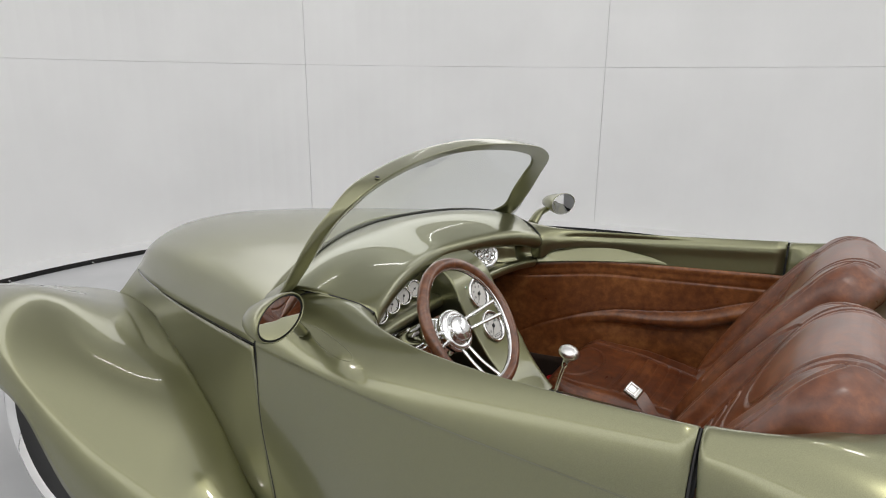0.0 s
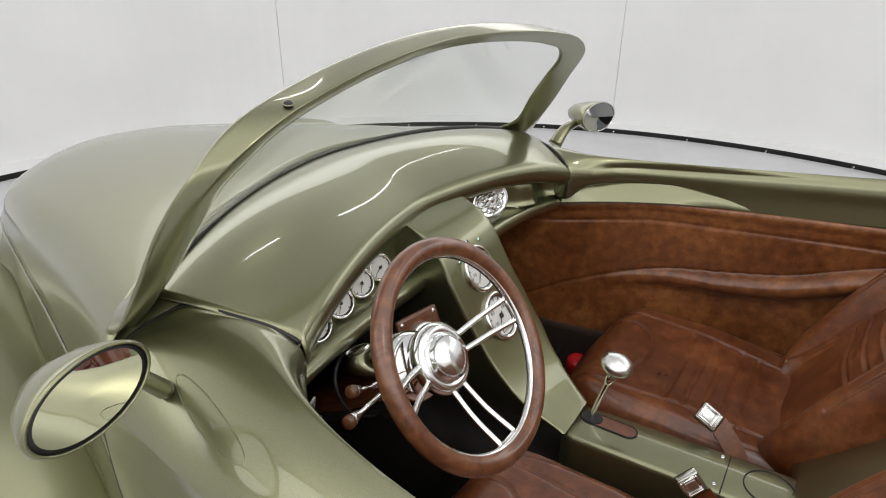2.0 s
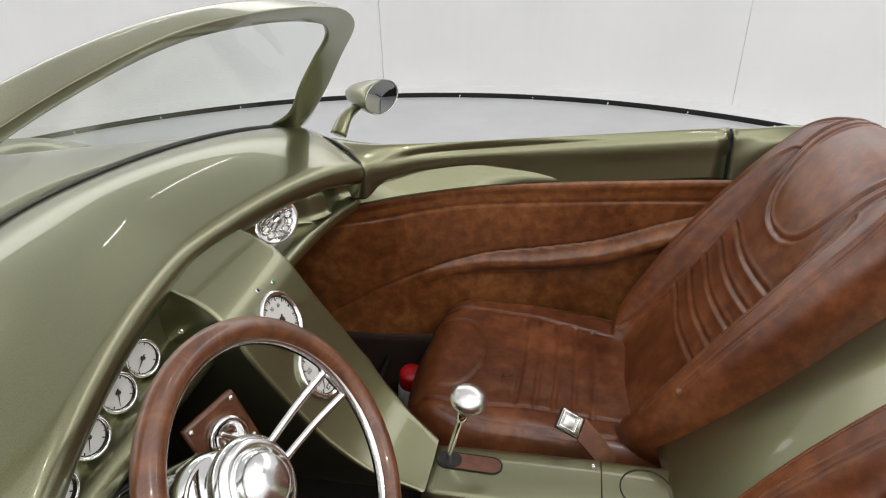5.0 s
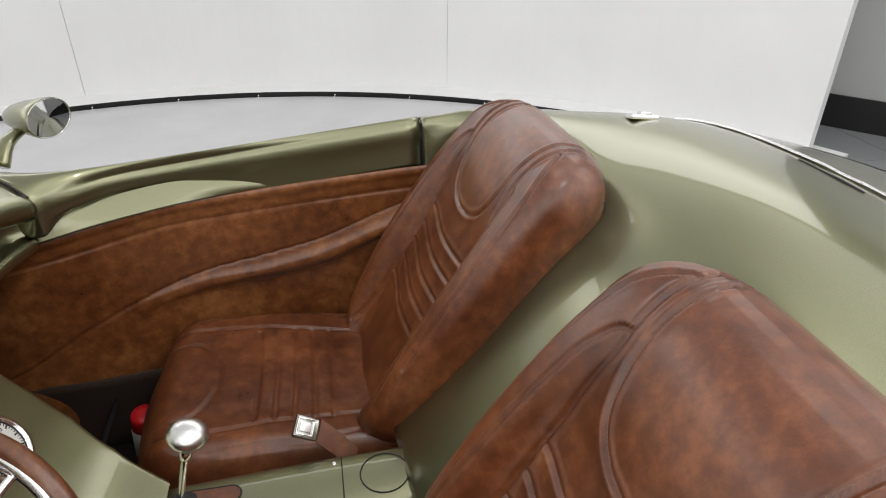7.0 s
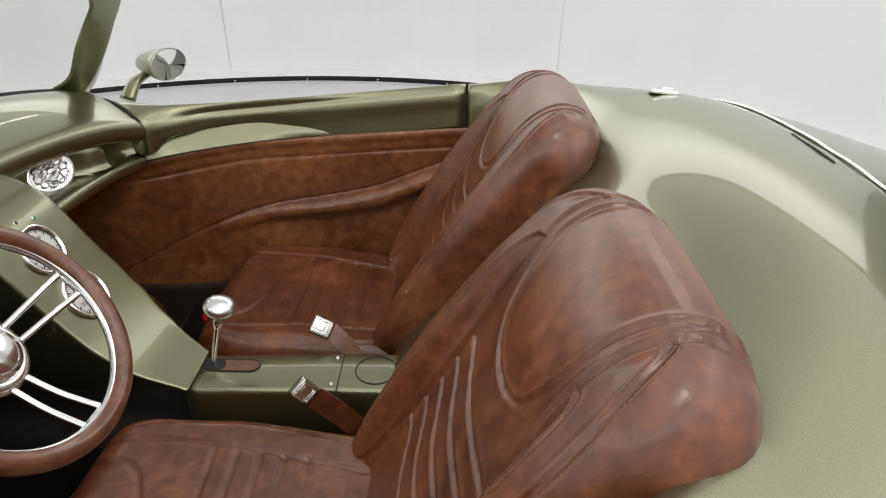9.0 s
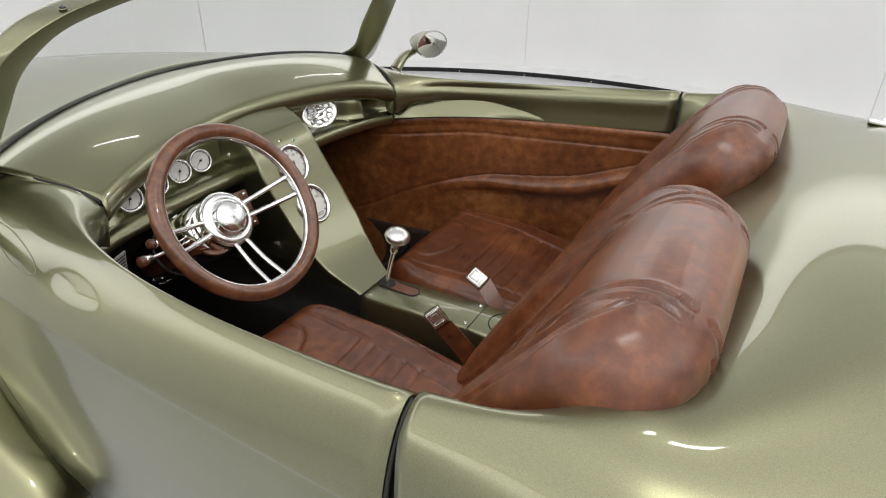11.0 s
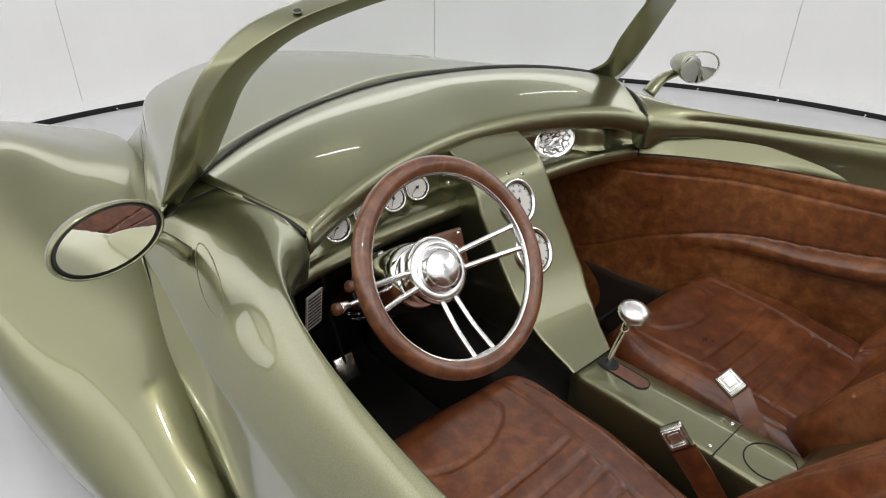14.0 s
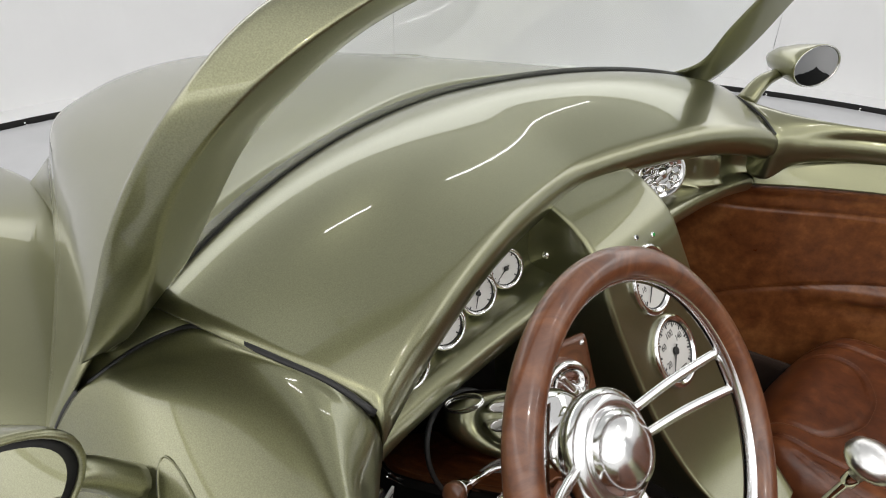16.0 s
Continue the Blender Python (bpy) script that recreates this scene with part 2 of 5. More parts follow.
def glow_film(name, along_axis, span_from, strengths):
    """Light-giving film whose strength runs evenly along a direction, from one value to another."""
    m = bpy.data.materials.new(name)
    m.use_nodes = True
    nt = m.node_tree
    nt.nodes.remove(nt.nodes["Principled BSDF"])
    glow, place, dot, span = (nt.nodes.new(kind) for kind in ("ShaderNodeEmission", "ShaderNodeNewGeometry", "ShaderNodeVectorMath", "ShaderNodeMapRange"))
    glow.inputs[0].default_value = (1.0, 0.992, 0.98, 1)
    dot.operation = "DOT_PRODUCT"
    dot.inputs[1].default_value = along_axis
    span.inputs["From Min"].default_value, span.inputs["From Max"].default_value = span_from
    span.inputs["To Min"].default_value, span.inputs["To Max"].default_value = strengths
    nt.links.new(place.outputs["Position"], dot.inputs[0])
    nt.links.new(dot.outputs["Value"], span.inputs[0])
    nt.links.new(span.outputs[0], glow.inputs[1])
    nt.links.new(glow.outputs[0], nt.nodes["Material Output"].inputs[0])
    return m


# added, unseen glow: a band round the wall top, a dimmer sheet over the turntable
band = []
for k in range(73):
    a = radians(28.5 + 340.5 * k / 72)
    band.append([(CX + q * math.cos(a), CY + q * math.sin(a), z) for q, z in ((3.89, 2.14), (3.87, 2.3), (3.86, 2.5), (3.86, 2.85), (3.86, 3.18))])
tagged(new("wall_light_band", mesh_of("wall_light_band", *grid(band, flip=True), glow_film("wall_fill_film", (0, 0, 1), (2.1, 2.6), (0.35 * WALL_GLOW, WALL_GLOW)))), "added unseen glow band round the top of the studio wall", "wall light", kind="structure")
# ceiling sheet is a fill glow, stronger towards the near rear
film = [[(CX + q * math.cos(w), CY + q * math.sin(w), Z_CEIL - 0.03) for w in [2 * math.pi * k / 48 for k in range(48)]] for q in [0.05 + 3.7 * i / 6 for i in range(7)]]
tagged(new("ceiling_light_film", mesh_of("ceiling_light_film", *grid(film, closed_v=True), glow_film("ceiling_fill_film", (-0.8, 1, 0), (-0.8, 0.8), CEILING_GLOW))), "added unseen glow sheet under the studio ceiling, stronger over one side", "ceiling light", kind="structure")


# ---- outer hall ----
def hall_wall(name, x, y, sx, sy):
    return tagged(new(name, mesh_of(name, *moved(box(sx, sy, Z_CEIL + 0.3), pose(x, y, Z_CEIL / 2)), GREYWALL, False)), "plain grey hall wall", "wall", kind="structure")


tagged(new("floor_hall", mesh_of("floor_hall", *moved(box(14.4, 14.4, 0.1), pose(0.5, 0.5, -0.08)), TILE, False)), "grey tiled hall floor", "floor", kind="structure")
JOINT = mat("dark_tile_joint", (0.05, 0.05, 0.05), 0.7)
bpy.data.objects["floor_hall"].data.materials[0] = JOINT
for i in range(5):
    for j in range(9):
        part("floor_tile", mesh_of("floor_tile", *moved(box(0.592, 0.592, 0.012, 0.002, 1), pose(3.6 + 0.6 * i, 1.2 + 0.6 * j, -0.026)), TILE, False), bpy.data.objects["floor_hall"])
# added fill light to lift the dark hall; no fixture is seen there
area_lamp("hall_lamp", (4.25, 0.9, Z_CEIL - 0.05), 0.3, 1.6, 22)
hall_wall("wall_east", 6.25, 0.5, 0.1, 14)
hall_wall("wall_west", -6.0, 0.5, 0.1, 14)
hall_wall("wall_north", 0.1, 6.4, 12.2, 0.1)
hall_wall("wall_south", 0.1, -5.6, 12.2, 0.1)
tagged(new("baseboard", mesh_of("baseboard", *moved(box(0.03, 11.8, 0.28), pose(6.18, 0.4, 0.13)), BLACK, False)), "black skirting along the hall wall", "baseboard", kind="structure")

# partition close behind the opening, with a dark skirting
turn = math.degrees(math.atan2(-0.77, 0.64))
m = pose(4.05 + 0.64 * 1.1 + 0.77 * 0.06, 2.50 - 0.77 * 1.1 + 0.64 * 0.06, Z_CEIL / 2, 0, 0, turn)
tagged(new("wall_partition", mesh_of("wall_partition", *moved(box(3.2, 0.1, Z_CEIL), m), GREYWALL, False)), "plain grey hall partition", "wall", kind="structure")
m = pose(4.05 + 0.64 * 1.1 - 0.77 * 0.004, 2.50 - 0.77 * 1.1 - 0.64 * 0.004, 0.085, 0, 0, turn)
tagged(new("baseboard_partition", mesh_of("baseboard_partition", *moved(box(3.2, 0.02, 0.21, 0.004, 2), m), BLACK, False)), "black skirting along the partition", "baseboard", kind="structure")

# ---- the car ----
car = tagged(new("car"), "champagne-olive custom roadster with brown leather cockpit", "car")


def near_far(name, rows, material, label="", **kw):
    """The same panel on the near side and, mirrored, on the far side."""
    return [sheet(name, rows, material, car, label, mirror=m, **kw) for m in (False, True)]


def halves(rows):
    """Completes rows that run from the middle plane outwards (y < 0) to both sides."""
    out = []
    for row in rows:
        other = [Vector((p[0], -p[1], p[2])) for p in row[1:]]
        out.append(list(reversed(other)) + list(row))
    return out


# hood
HOOD = [
    [(-0.395, 0, 0.893), (-0.34, -0.25, 0.886), (-0.285, -0.45, 0.863), (-0.226, -0.61, 0.818), (-0.224, -0.679, 0.733)],
    [(-0.70, 0, 0.876), (-0.66, -0.20, 0.868), (-0.64, -0.37, 0.838), (-0.63, -0.49, 0.785), (-0.625, -0.546, 0.682)],
    [(-1.02, 0, 0.840), (-1.0, -0.16, 0.832), (-0.98, -0.30, 0.808), (-0.965, -0.405, 0.765), (-0.955, -0.444, 0.657)],
    [(-1.24, 0, 0.803), (-1.23, -0.13, 0.796), (-1.21, -0.25, 0.773), (-1.195, -0.335, 0.737), (-1.185, -0.372, 0.655)],
    [(-1.345, 0, 0.765), (-1.335, -0.11, 0.758), (-1.315, -0.21, 0.738), (-1.29, -0.285, 0.705), (-1.275, -0.335, 0.655)],
    [(-1.395, 0, 0.66), (-1.39, -0.09, 0.659), (-1.375, -0.18, 0.657), (-1.35, -0.25, 0.655), (-1.315, -0.31, 0.653)],
]
hood = sheet("hood", halves(loft(HOOD, 10, 7, mid=True)), PAINT, car, "long smooth tapering bonnet")
SEAM = spline([st[-1] for st in HOOD], 8)
for sg in (1, -1):
    part("hood_gap", mesh_of("hood_gap", *tube([(p[0], sg * (p[1] - 0.0005), p[2] - 0.003) for p in SEAM], 0.0021, 6), BLACK), hood)
# body side under the hood, tucked in towards the ground
RIDGE = [(-1.4, -0.393, 0.563), (-1.12, -0.413, 0.558), (-0.88, -0.486, 0.521), (-0.66, -0.556, 0.468), (-0.48, -0.598, 0.363), (-0.32, -0.634, 0.222), (-0.19, -0.646, 0.119)]
ridge = spline(RIDGE, 10)
SIDE = []
for x, y, z in [tuple(p) for p in spline([st[-1] for st in HOOD], 3)]:
    yr, zr = (float(np.interp(x, [p.x for p in ridge], [p[k] for p in ridge])) for k in (1, 2))
    y, z = y - 0.002, z - 0.007
    inset = min(1.0, max(0.0, (x + 0.40) / 0.18))
    yr, zr = yr + 0.020 * inset, zr - 0.03 * inset
    SIDE.append([(x, y + (yr - y) * u - 0.05 * (z - zr) * u * (1 - u), z + (zr - z) * u) for u in (0.0, 0.25, 0.5, 0.75, 1.0)] + [(x, yr + 0.02, max(0.04, zr - 0.12))])
near_far("cowl_side", loft(SIDE, 8, 5), PAINT)
grille = part("nose_panel", mesh_of("nose_panel", *moved(box(0.06, 0.52, 0.4, 0.025, 3), pose(-1.27, 0, 0.40)), PAINT), car)

# front fender: inner face, ridge, crown, outer face, lip
FENDER = [
    [(-1.86, -0.6, 0.35), (-1.87, -0.61, 0.37), (-1.87, -0.62, 0.38), (-1.88, -0.66, 0.4), (-1.88, -0.7, 0.4), (-1.87, -0.78, 0.38), (-1.86, -0.8, 0.35)],
    [(-1.72, -0.4, 0.42), (-1.72, -0.44, 0.5), (-1.72, -0.46, 0.51), (-1.73, -0.56, 0.55), (-1.74, -0.7, 0.57), (-1.72, -0.88, 0.5), (-1.7, -0.92, 0.36)],
    [(-1.4, -0.35, 0.52), (-1.4, -0.389, 0.559), (-1.4, -0.395, 0.565), (-1.4, -0.52, 0.595), (-1.4, -0.74, 0.675), (-1.4, -0.92, 0.6), (-1.4, -0.955, 0.50)],
    [(-1.12, -0.355, 0.45), (-1.12, -0.409, 0.554), (-1.12, -0.415, 0.56), (-1.12, -0.55, 0.612), (-1.12, -0.76, 0.7), (-1.12, -0.93, 0.63), (-1.12, -0.965, 0.53)],
    [(-0.88, -0.435, 0.40), (-0.88, -0.482, 0.517), (-0.88, -0.488, 0.523), (-0.88, -0.62, 0.562), (-0.88, -0.79, 0.605), (-0.88, -0.935, 0.57), (-0.86, -0.965, 0.50)],
    [(-0.66, -0.50, 0.34), (-0.66, -0.552, 0.464), (-0.66, -0.558, 0.47), (-0.66, -0.675, 0.487), (-0.66, -0.80, 0.468), (-0.66, -0.925, 0.395), (-0.69, -0.945, 0.27)],
    [(-0.48, -0.535, 0.31), (-0.48, -0.594, 0.359), (-0.48, -0.6, 0.365), (-0.48, -0.695, 0.368), (-0.48, -0.80, 0.328), (-0.48, -0.885, 0.245), (-0.52, -0.885, 0.08)],
    [(-0.32, -0.56, 0.185), (-0.32, -0.63, 0.219), (-0.32, -0.638, 0.224), (-0.32, -0.705, 0.226), (-0.32, -0.78, 0.192), (-0.32, -0.838, 0.135), (-0.35, -0.835, 0.04)],
    [(-0.19, -0.58, 0.09), (-0.19, -0.640, 0.116), (-0.19, -0.650, 0.121), (-0.19, -0.69, 0.122), (-0.19, -0.735, 0.108), (-0.19, -0.772, 0.080), (-0.2, -0.772, 0.035)],
    [(-0.15, -0.60, 0.04), (-0.145, -0.650, 0.06), (-0.145, -0.66, 0.065), (-0.145, -0.685, 0.08), (-0.145, -0.7, 0.08), (-0.147, -0.72, 0.065), (-0.15, -0.725, 0.04)],
]
near_far("front_fender", loft(FENDER, 7, 6), PAINT, "swelling teardrop front wing")

# door: its front top edge follows the seam from the dash corner past the windshield foot
SEAM_LINE = [(-0.218, -0.635, 0.788), (-0.203, -0.600, 0.810), (-0.18, -0.573, 0.829), (-0.152, -0.556, 0.842), (-0.11, -0.543, 0.841), (-0.072, -0.528, 0.834), (-0.03, -0.507, 0.820), (0.003, -0.491, 0.799)]
LIP = SEAM_LINE + [(0.03, -0.512, 0.798), (0.06, -0.540, 0.797), (0.11, -0.580, 0.799), (0.22, -0.621, 0.801), (0.4, -0.646, 0.812), (0.6, -0.658, 0.83), (0.7995, -0.661, 0.849)]
FLANK = [(-0.24, -0.678, 0.733), (-0.05, -0.698, 0.728), (0.11, -0.720, 0.724), (0.25, -0.734, 0.722), (0.4, -0.740, 0.722), (0.6, -0.744, 0.724), (0.8, -0.747, 0.728)]
flank = spline(FLANK, 10)
DOOR = []
for x, yl, zl in LIP:
    yo = float(np.interp(x, [p.x for p in flank], [p.y for p in flank]))
    zo = float(np.interp(x, [p.x for p in flank], [p.z for p in flank]))
    cy, cz = (float(np.interp(x, (-0.152, -0.11, -0.072, -0.03, 0.0, 0.03, 0.06, 0.11, 0.22), col)) for col in ((-0.562, -0.549, -0.535, -0.522, -0.522, -0.545, -0.572, -0.607, -0.648), (0.842, 0.8405, 0.8355, 0.828, 0.822, 0.817, 0.812, 0.806, 0.803)))
    if x < -0.153:
        cy, cz = yl - 0.004, zl
    elif x > 0.22:
        cy, cz = yl - 0.027, zl + 0.002
    roll = min(1.0, max(0.0, (x + 0.02) / 0.06))
    tuck = roll * min(1.0, max(0.0, (0.42 - x) / 0.22))
    st = [(x, yl + 0.010 - 0.004 * roll - 0.032 * tuck, zl - 0.11 + 0.052 * tuck), (x, yl + 0.010 - 0.009 * roll - 0.010 * tuck, zl - 0.06 + 0.008 * tuck), (x, yl + 0.008 - 0.007 * roll, zl - 0.030), (x, yl - 0.005 * roll, zl - 0.011 * roll)]
    bow = float(np.interp(x, (-0.1, 0.12, 0.45), (1.5, 1.45, 1.25)))
    for deg in (0, 18, 36, 54, 73, 90):
        w = radians(deg)
        st.append((x, cy + (yo - cy) * math.sin(w) ** bow, zo + (cz - zo) * max(0.0, math.cos(w)) ** bow))
    step = min(1.0, max(0.0, (x + 0.2) / 0.2))
    st += [(x, yo + 0.0025 * step, zo - 0.004), (x, yo + 0.010 * step, zo - 0.010), (x, yo + 0.010 * step, zo - 0.05), (x, yo + 0.010 * step, zo - 0.2), (x, yo + 0.024, zo - 0.405), (x, yo + 0.05, zo - 0.62)]
    DOOR.append(st)


def along(path, n):
    """n points evenly spaced along a path."""
    lens = [0.0]
    for a, c in zip(path, path[1:]):
        lens.append(lens[-1] + (c - a).length)
    out, j = [], 0
    for k in range(n):
        want = lens[-1] * k / (n - 1)
        while j < len(path) - 2 and lens[j + 1] < want:
            j += 1
        u = (want - lens[j]) / max(1e-9, lens[j + 1] - lens[j])
        out.append(path[j].lerp(path[j + 1], min(1.0, u)))
    return out


def smooth_columns(net, start, full, times):
    """Evens out the columns from start on by averaging neighbours along the length."""
    net = [[Vector(p) for p in row] for row in net]
    for _ in range(times):
        old = [list(row) for row in net]
        for i in range(1, len(net) - 1):
            for j in range(start, len(net[0])):
                net[i][j] = old[i][j].lerp((old[i - 1][j] + old[i + 1][j]) / 2, 0.5 * min(1.0, (j - start) / (full - start)))
    return net


DOOR_SKIN = smooth_columns(loft(DOOR, 6, 6), 19, 26, 260)
doors = near_far("door", DOOR_SKIN, PAINT, "smooth handleless door", flip=True, offset=1.0)
for d, sg in zip(doors, (1, -1)):
    edge = [(p[0] + 0.0032, sg * (p[1] + 0.003), p[2] - 0.004) for p in spline(DOOR[-1][4:], 6)]
    part("door_gap", mesh_of("door_gap", *tube(edge, 0.0032, 6), BLACK), d)
    edge = [(p[0] - 0.002, sg * (p[1] + 0.003), p[2] - 0.001) for p in spline(SEAM_LINE, 6)]
    part("door_gap", mesh_of("door_gap", *tube(edge, 0.0036 if sg > 0 else 0.0028, 6), BLACK), d)
    edge = [(p[0] - 0.003, sg * (p[1] + 0.003), p[2]) for p in spline(DOOR[0][5:], 8)]
    part("door_gap", mesh_of("door_gap", *tube(edge, 0.003, 6), BLACK), d)

# black jamb strips behind the rear door gaps
jamb = spline([(p[0], p[1] + (0.012 if k > 3 else -0.006), p[2] - 0.012) for k, p in enumerate(DOOR[-1])], 6)
near_far("door_jamb", [[(x, p[1], p[2]) for p in jamb] for x in (0.795, 0.802, 0.810)], BLACK, "black door jamb", thick=0)

# rear body: from the slope between the seats over the deck to the tail
REAR = [
    [(0.655, 0, 0.44), (0.655, -0.2, 0.40), (0.68, -0.45, 0.40), (0.80, -0.635, 0.68), (0.806, -0.657, 0.80), (0.806, -0.664, 0.843), (0.806, -0.685, 0.851), (0.808, -0.720, 0.828), (0.814, -0.740, 0.776), (0.818, -0.751, 0.68), (0.82, -0.742, 0.55), (0.82, -0.707, 0.37), (0.82, -0.652, 0.13)],
    [(0.80, 0, 0.60), (0.80, -0.13, 0.585), (0.88, -0.45, 0.60), (0.92, -0.622, 0.78), (0.92, -0.642, 0.853), (0.92, -0.668, 0.866), (0.92, -0.69, 0.858), (0.92, -0.724, 0.83), (0.92, -0.75, 0.785), (0.92, -0.763, 0.69), (0.92, -0.755, 0.55), (0.92, -0.72, 0.37), (0.92, -0.665, 0.13)],
    [(0.96, 0, 0.78), (0.96, -0.13, 0.775), (1.0, -0.36, 0.775), (1.015, -0.54, 0.825), (1.02, -0.585, 0.869), (1.02, -0.64, 0.872), (1.02, -0.69, 0.858), (1.02, -0.73, 0.83), (1.02, -0.76, 0.785), (1.02, -0.775, 0.69), (1.02, -0.77, 0.55), (1.02, -0.74, 0.37), (1.02, -0.69, 0.13)],
    [(1.04, 0, 0.842), (1.045, -0.14, 0.838), (1.06, -0.34, 0.852), (1.06, -0.50, 0.866), (1.06, -0.583, 0.873), (1.06, -0.64, 0.870), (1.06, -0.69, 0.854), (1.06, -0.733, 0.824), (1.06, -0.768, 0.778), (1.06, -0.788, 0.688), (1.06, -0.785, 0.55), (1.06, -0.757, 0.37), (1.06, -0.708, 0.13)],
    [(1.11, 0, 0.888), (1.11, -0.15, 0.885), (1.11, -0.34, 0.880), (1.12, -0.49, 0.882), (1.12, -0.57, 0.878), (1.12, -0.635, 0.866), (1.12, -0.69, 0.845), (1.12, -0.74, 0.812), (1.12, -0.785, 0.765), (1.12, -0.81, 0.68), (1.12, -0.81, 0.55), (1.12, -0.79, 0.37), (1.12, -0.74, 0.13)],
    [(1.25, 0, 0.922), (1.25, -0.16, 0.919), (1.25, -0.34, 0.911), (1.25, -0.46, 0.898), (1.25, -0.55, 0.878), (1.25, -0.62, 0.852), (1.25, -0.68, 0.82), (1.25, -0.74, 0.78), (1.25, -0.81, 0.73), (1.25, -0.86, 0.65), (1.25, -0.88, 0.52), (1.25, -0.87, 0.35), (1.25, -0.82, 0.13)],
    [(1.42, 0, 0.905), (1.42, -0.17, 0.902), (1.42, -0.33, 0.892), (1.42, -0.45, 0.872), (1.42, -0.53, 0.845), (1.42, -0.60, 0.81), (1.42, -0.67, 0.775), (1.42, -0.76, 0.74), (1.42, -0.85, 0.68), (1.42, -0.92, 0.58), (1.42, -0.94, 0.45), (1.42, -0.92, 0.3), (1.42, -0.87, 0.12)],
    [(1.8, 0, 0.80), (1.8, -0.16, 0.796), (1.8, -0.3, 0.784), (1.8, -0.42, 0.76), (1.8, -0.51, 0.73), (1.8, -0.6, 0.70), (1.8, -0.70, 0.69), (1.8, -0.80, 0.67), (1.8, -0.9, 0.61), (1.8, -0.95, 0.52), (1.8, -0.96, 0.4), (1.8, -0.93, 0.3), (1.8, -0.88, 0.12)],
    [(2.3, 0, 0.56), (2.3, -0.15, 0.555), (2.3, -0.28, 0.545), (2.3, -0.38, 0.52), (2.3, -0.46, 0.5), (2.3, -0.54, 0.49), (2.3, -0.62, 0.48), (2.3, -0.70, 0.46), (2.3, -0.78, 0.42), (2.3, -0.84, 0.37), (2.3, -0.86, 0.3), (2.3, -0.84, 0.24), (2.3, -0.8, 0.12)],
    [(2.6, 0, 0.34), (2.6, -0.1, 0.34), (2.6, -0.2, 0.335), (2.6, -0.28, 0.33), (2.6, -0.35, 0.32), (2.6, -0.41, 0.31), (2.6, -0.47, 0.3), (2.59, -0.53, 0.28), (2.58, -0.58, 0.26), (2.57, -0.62, 0.23), (2.56, -0.64, 0.2), (2.55, -0.64, 0.16), (2.54, -0.62, 0.12)],
]
REAR_NET = loft(REAR, 10, 5, mid=True)
rear_body = sheet("rear_body", halves(REAR_NET), PAINT, car, "rounded rear deck sloping down between the seats")


def deck_z(x, y):
    """Height of the deck at a place, from the nearest points of its net."""
    best = sorted(((p[0] - x) ** 2 + (p[1] + abs(y)) ** 2, p[2]) for row in REAR_NET for p in row if p[2] > 0.5)[:4]
    w = [1 / (d + 1e-6) for d, _ in best]
    return sum(a * z for a, (_, z) in zip(w, best)) / sum(w)


ys = [-0.56 + 1.12 * k / 40 for k in range(41)]
edge = [(1.432 - 0.06 * (y / 0.5) ** 2, y) for y in ys]
part("trunk_trim", mesh_of("trunk_trim", *tube([(x, y, deck_z(x, y) + 0.003) for x, y in edge], 0.0035, 8, flat=0.8), CHROME), rear_body, "thin chrome strip")
part("trunk_gap", mesh_of("trunk_gap", *tube([(x + 0.007, y, deck_z(x + 0.007, y) + 0.0005) for x, y in edge], 0.003, 6), BLACK), rear_body)
part("deck_slot", mesh_of("deck_slot", *tube([(1.40, y, deck_z(1.40, y) + 0.0004) for y in (0.0, 0.05, 0.1, 0.15)], 0.0022, 6), BLACK), rear_body)
for x, y in ((1.242, 0.434), (1.285, -0.434)):
    m = axis_pose((x, y, deck_z(x, y) + 0.003), (0.1, 0.25 * (1 if y > 0 else -1), 1), (1, 0, 0))
    latch = part("deck_latch", mesh_of("deck_latch", *box(0.062, 0.036, 0.010, 0.0045, 3), CHROME), rear_body, "small chrome latch plate", m)
    part("latch_catch", mesh_of("latch_catch", *moved(box(0.026, 0.018, 0.009, 0.003), pose(0.005, 0, 0.007)), POLISHED), rear_body, loc=m)

# dash top between the glass and the rolled cockpit edge
def glass_base(y):
    return Vector((-0.388 + 0.4375 * (y * y + 0.0004) ** 0.825, y, 0.889 - 0.28 * abs(y) ** 3.3))


def roll_line(y):
    return Vector((-0.122 + 0.334 * (y * y + 0.0009) ** 0.7, y, 0.848 - 0.82 * y ** 4))


GLASS_BASE = [glass_base(-0.57 * k / 12) for k in range(13)]
dash_rows = []
base_pts, roll_pts = ([f(w * k / 40) for k in range(41)] for f, w in ((glass_base, -0.57), (roll_line, -0.487)))
for i, (g, e) in enumerate(zip(base_pts, roll_pts)):
    s4 = (i / (len(base_pts) - 1)) ** 4
    lift = 0.086 * (1 - 0.15 * s4)
    end = e + Vector((-0.008, 0, 0.003))
    chord = end - g
    slope = math.atan2(chord.z - 0.7 * lift, chord.x)
    row = []
    for k in range(24):
        u = k / 24
        row.append(g + chord * u + Vector((0, -0.064 * u * (1 - u) * s4, lift * u * (1 - u) * (1.3 - 0.6 * u))))
    first = math.pi / 2 + slope
    centre = end - 0.031 * Vector((math.cos(first), 0, math.sin(first)))
    for k in range(17):
        w = first + (radians(-100) - first) * k / 16
        row.append(centre + 0.031 * Vector((math.cos(w), 0, math.sin(w))))
    dash_rows.append(row)
dash_net = [[r[i] for r in dash_rows] for i in range(len(dash_rows[0]))]
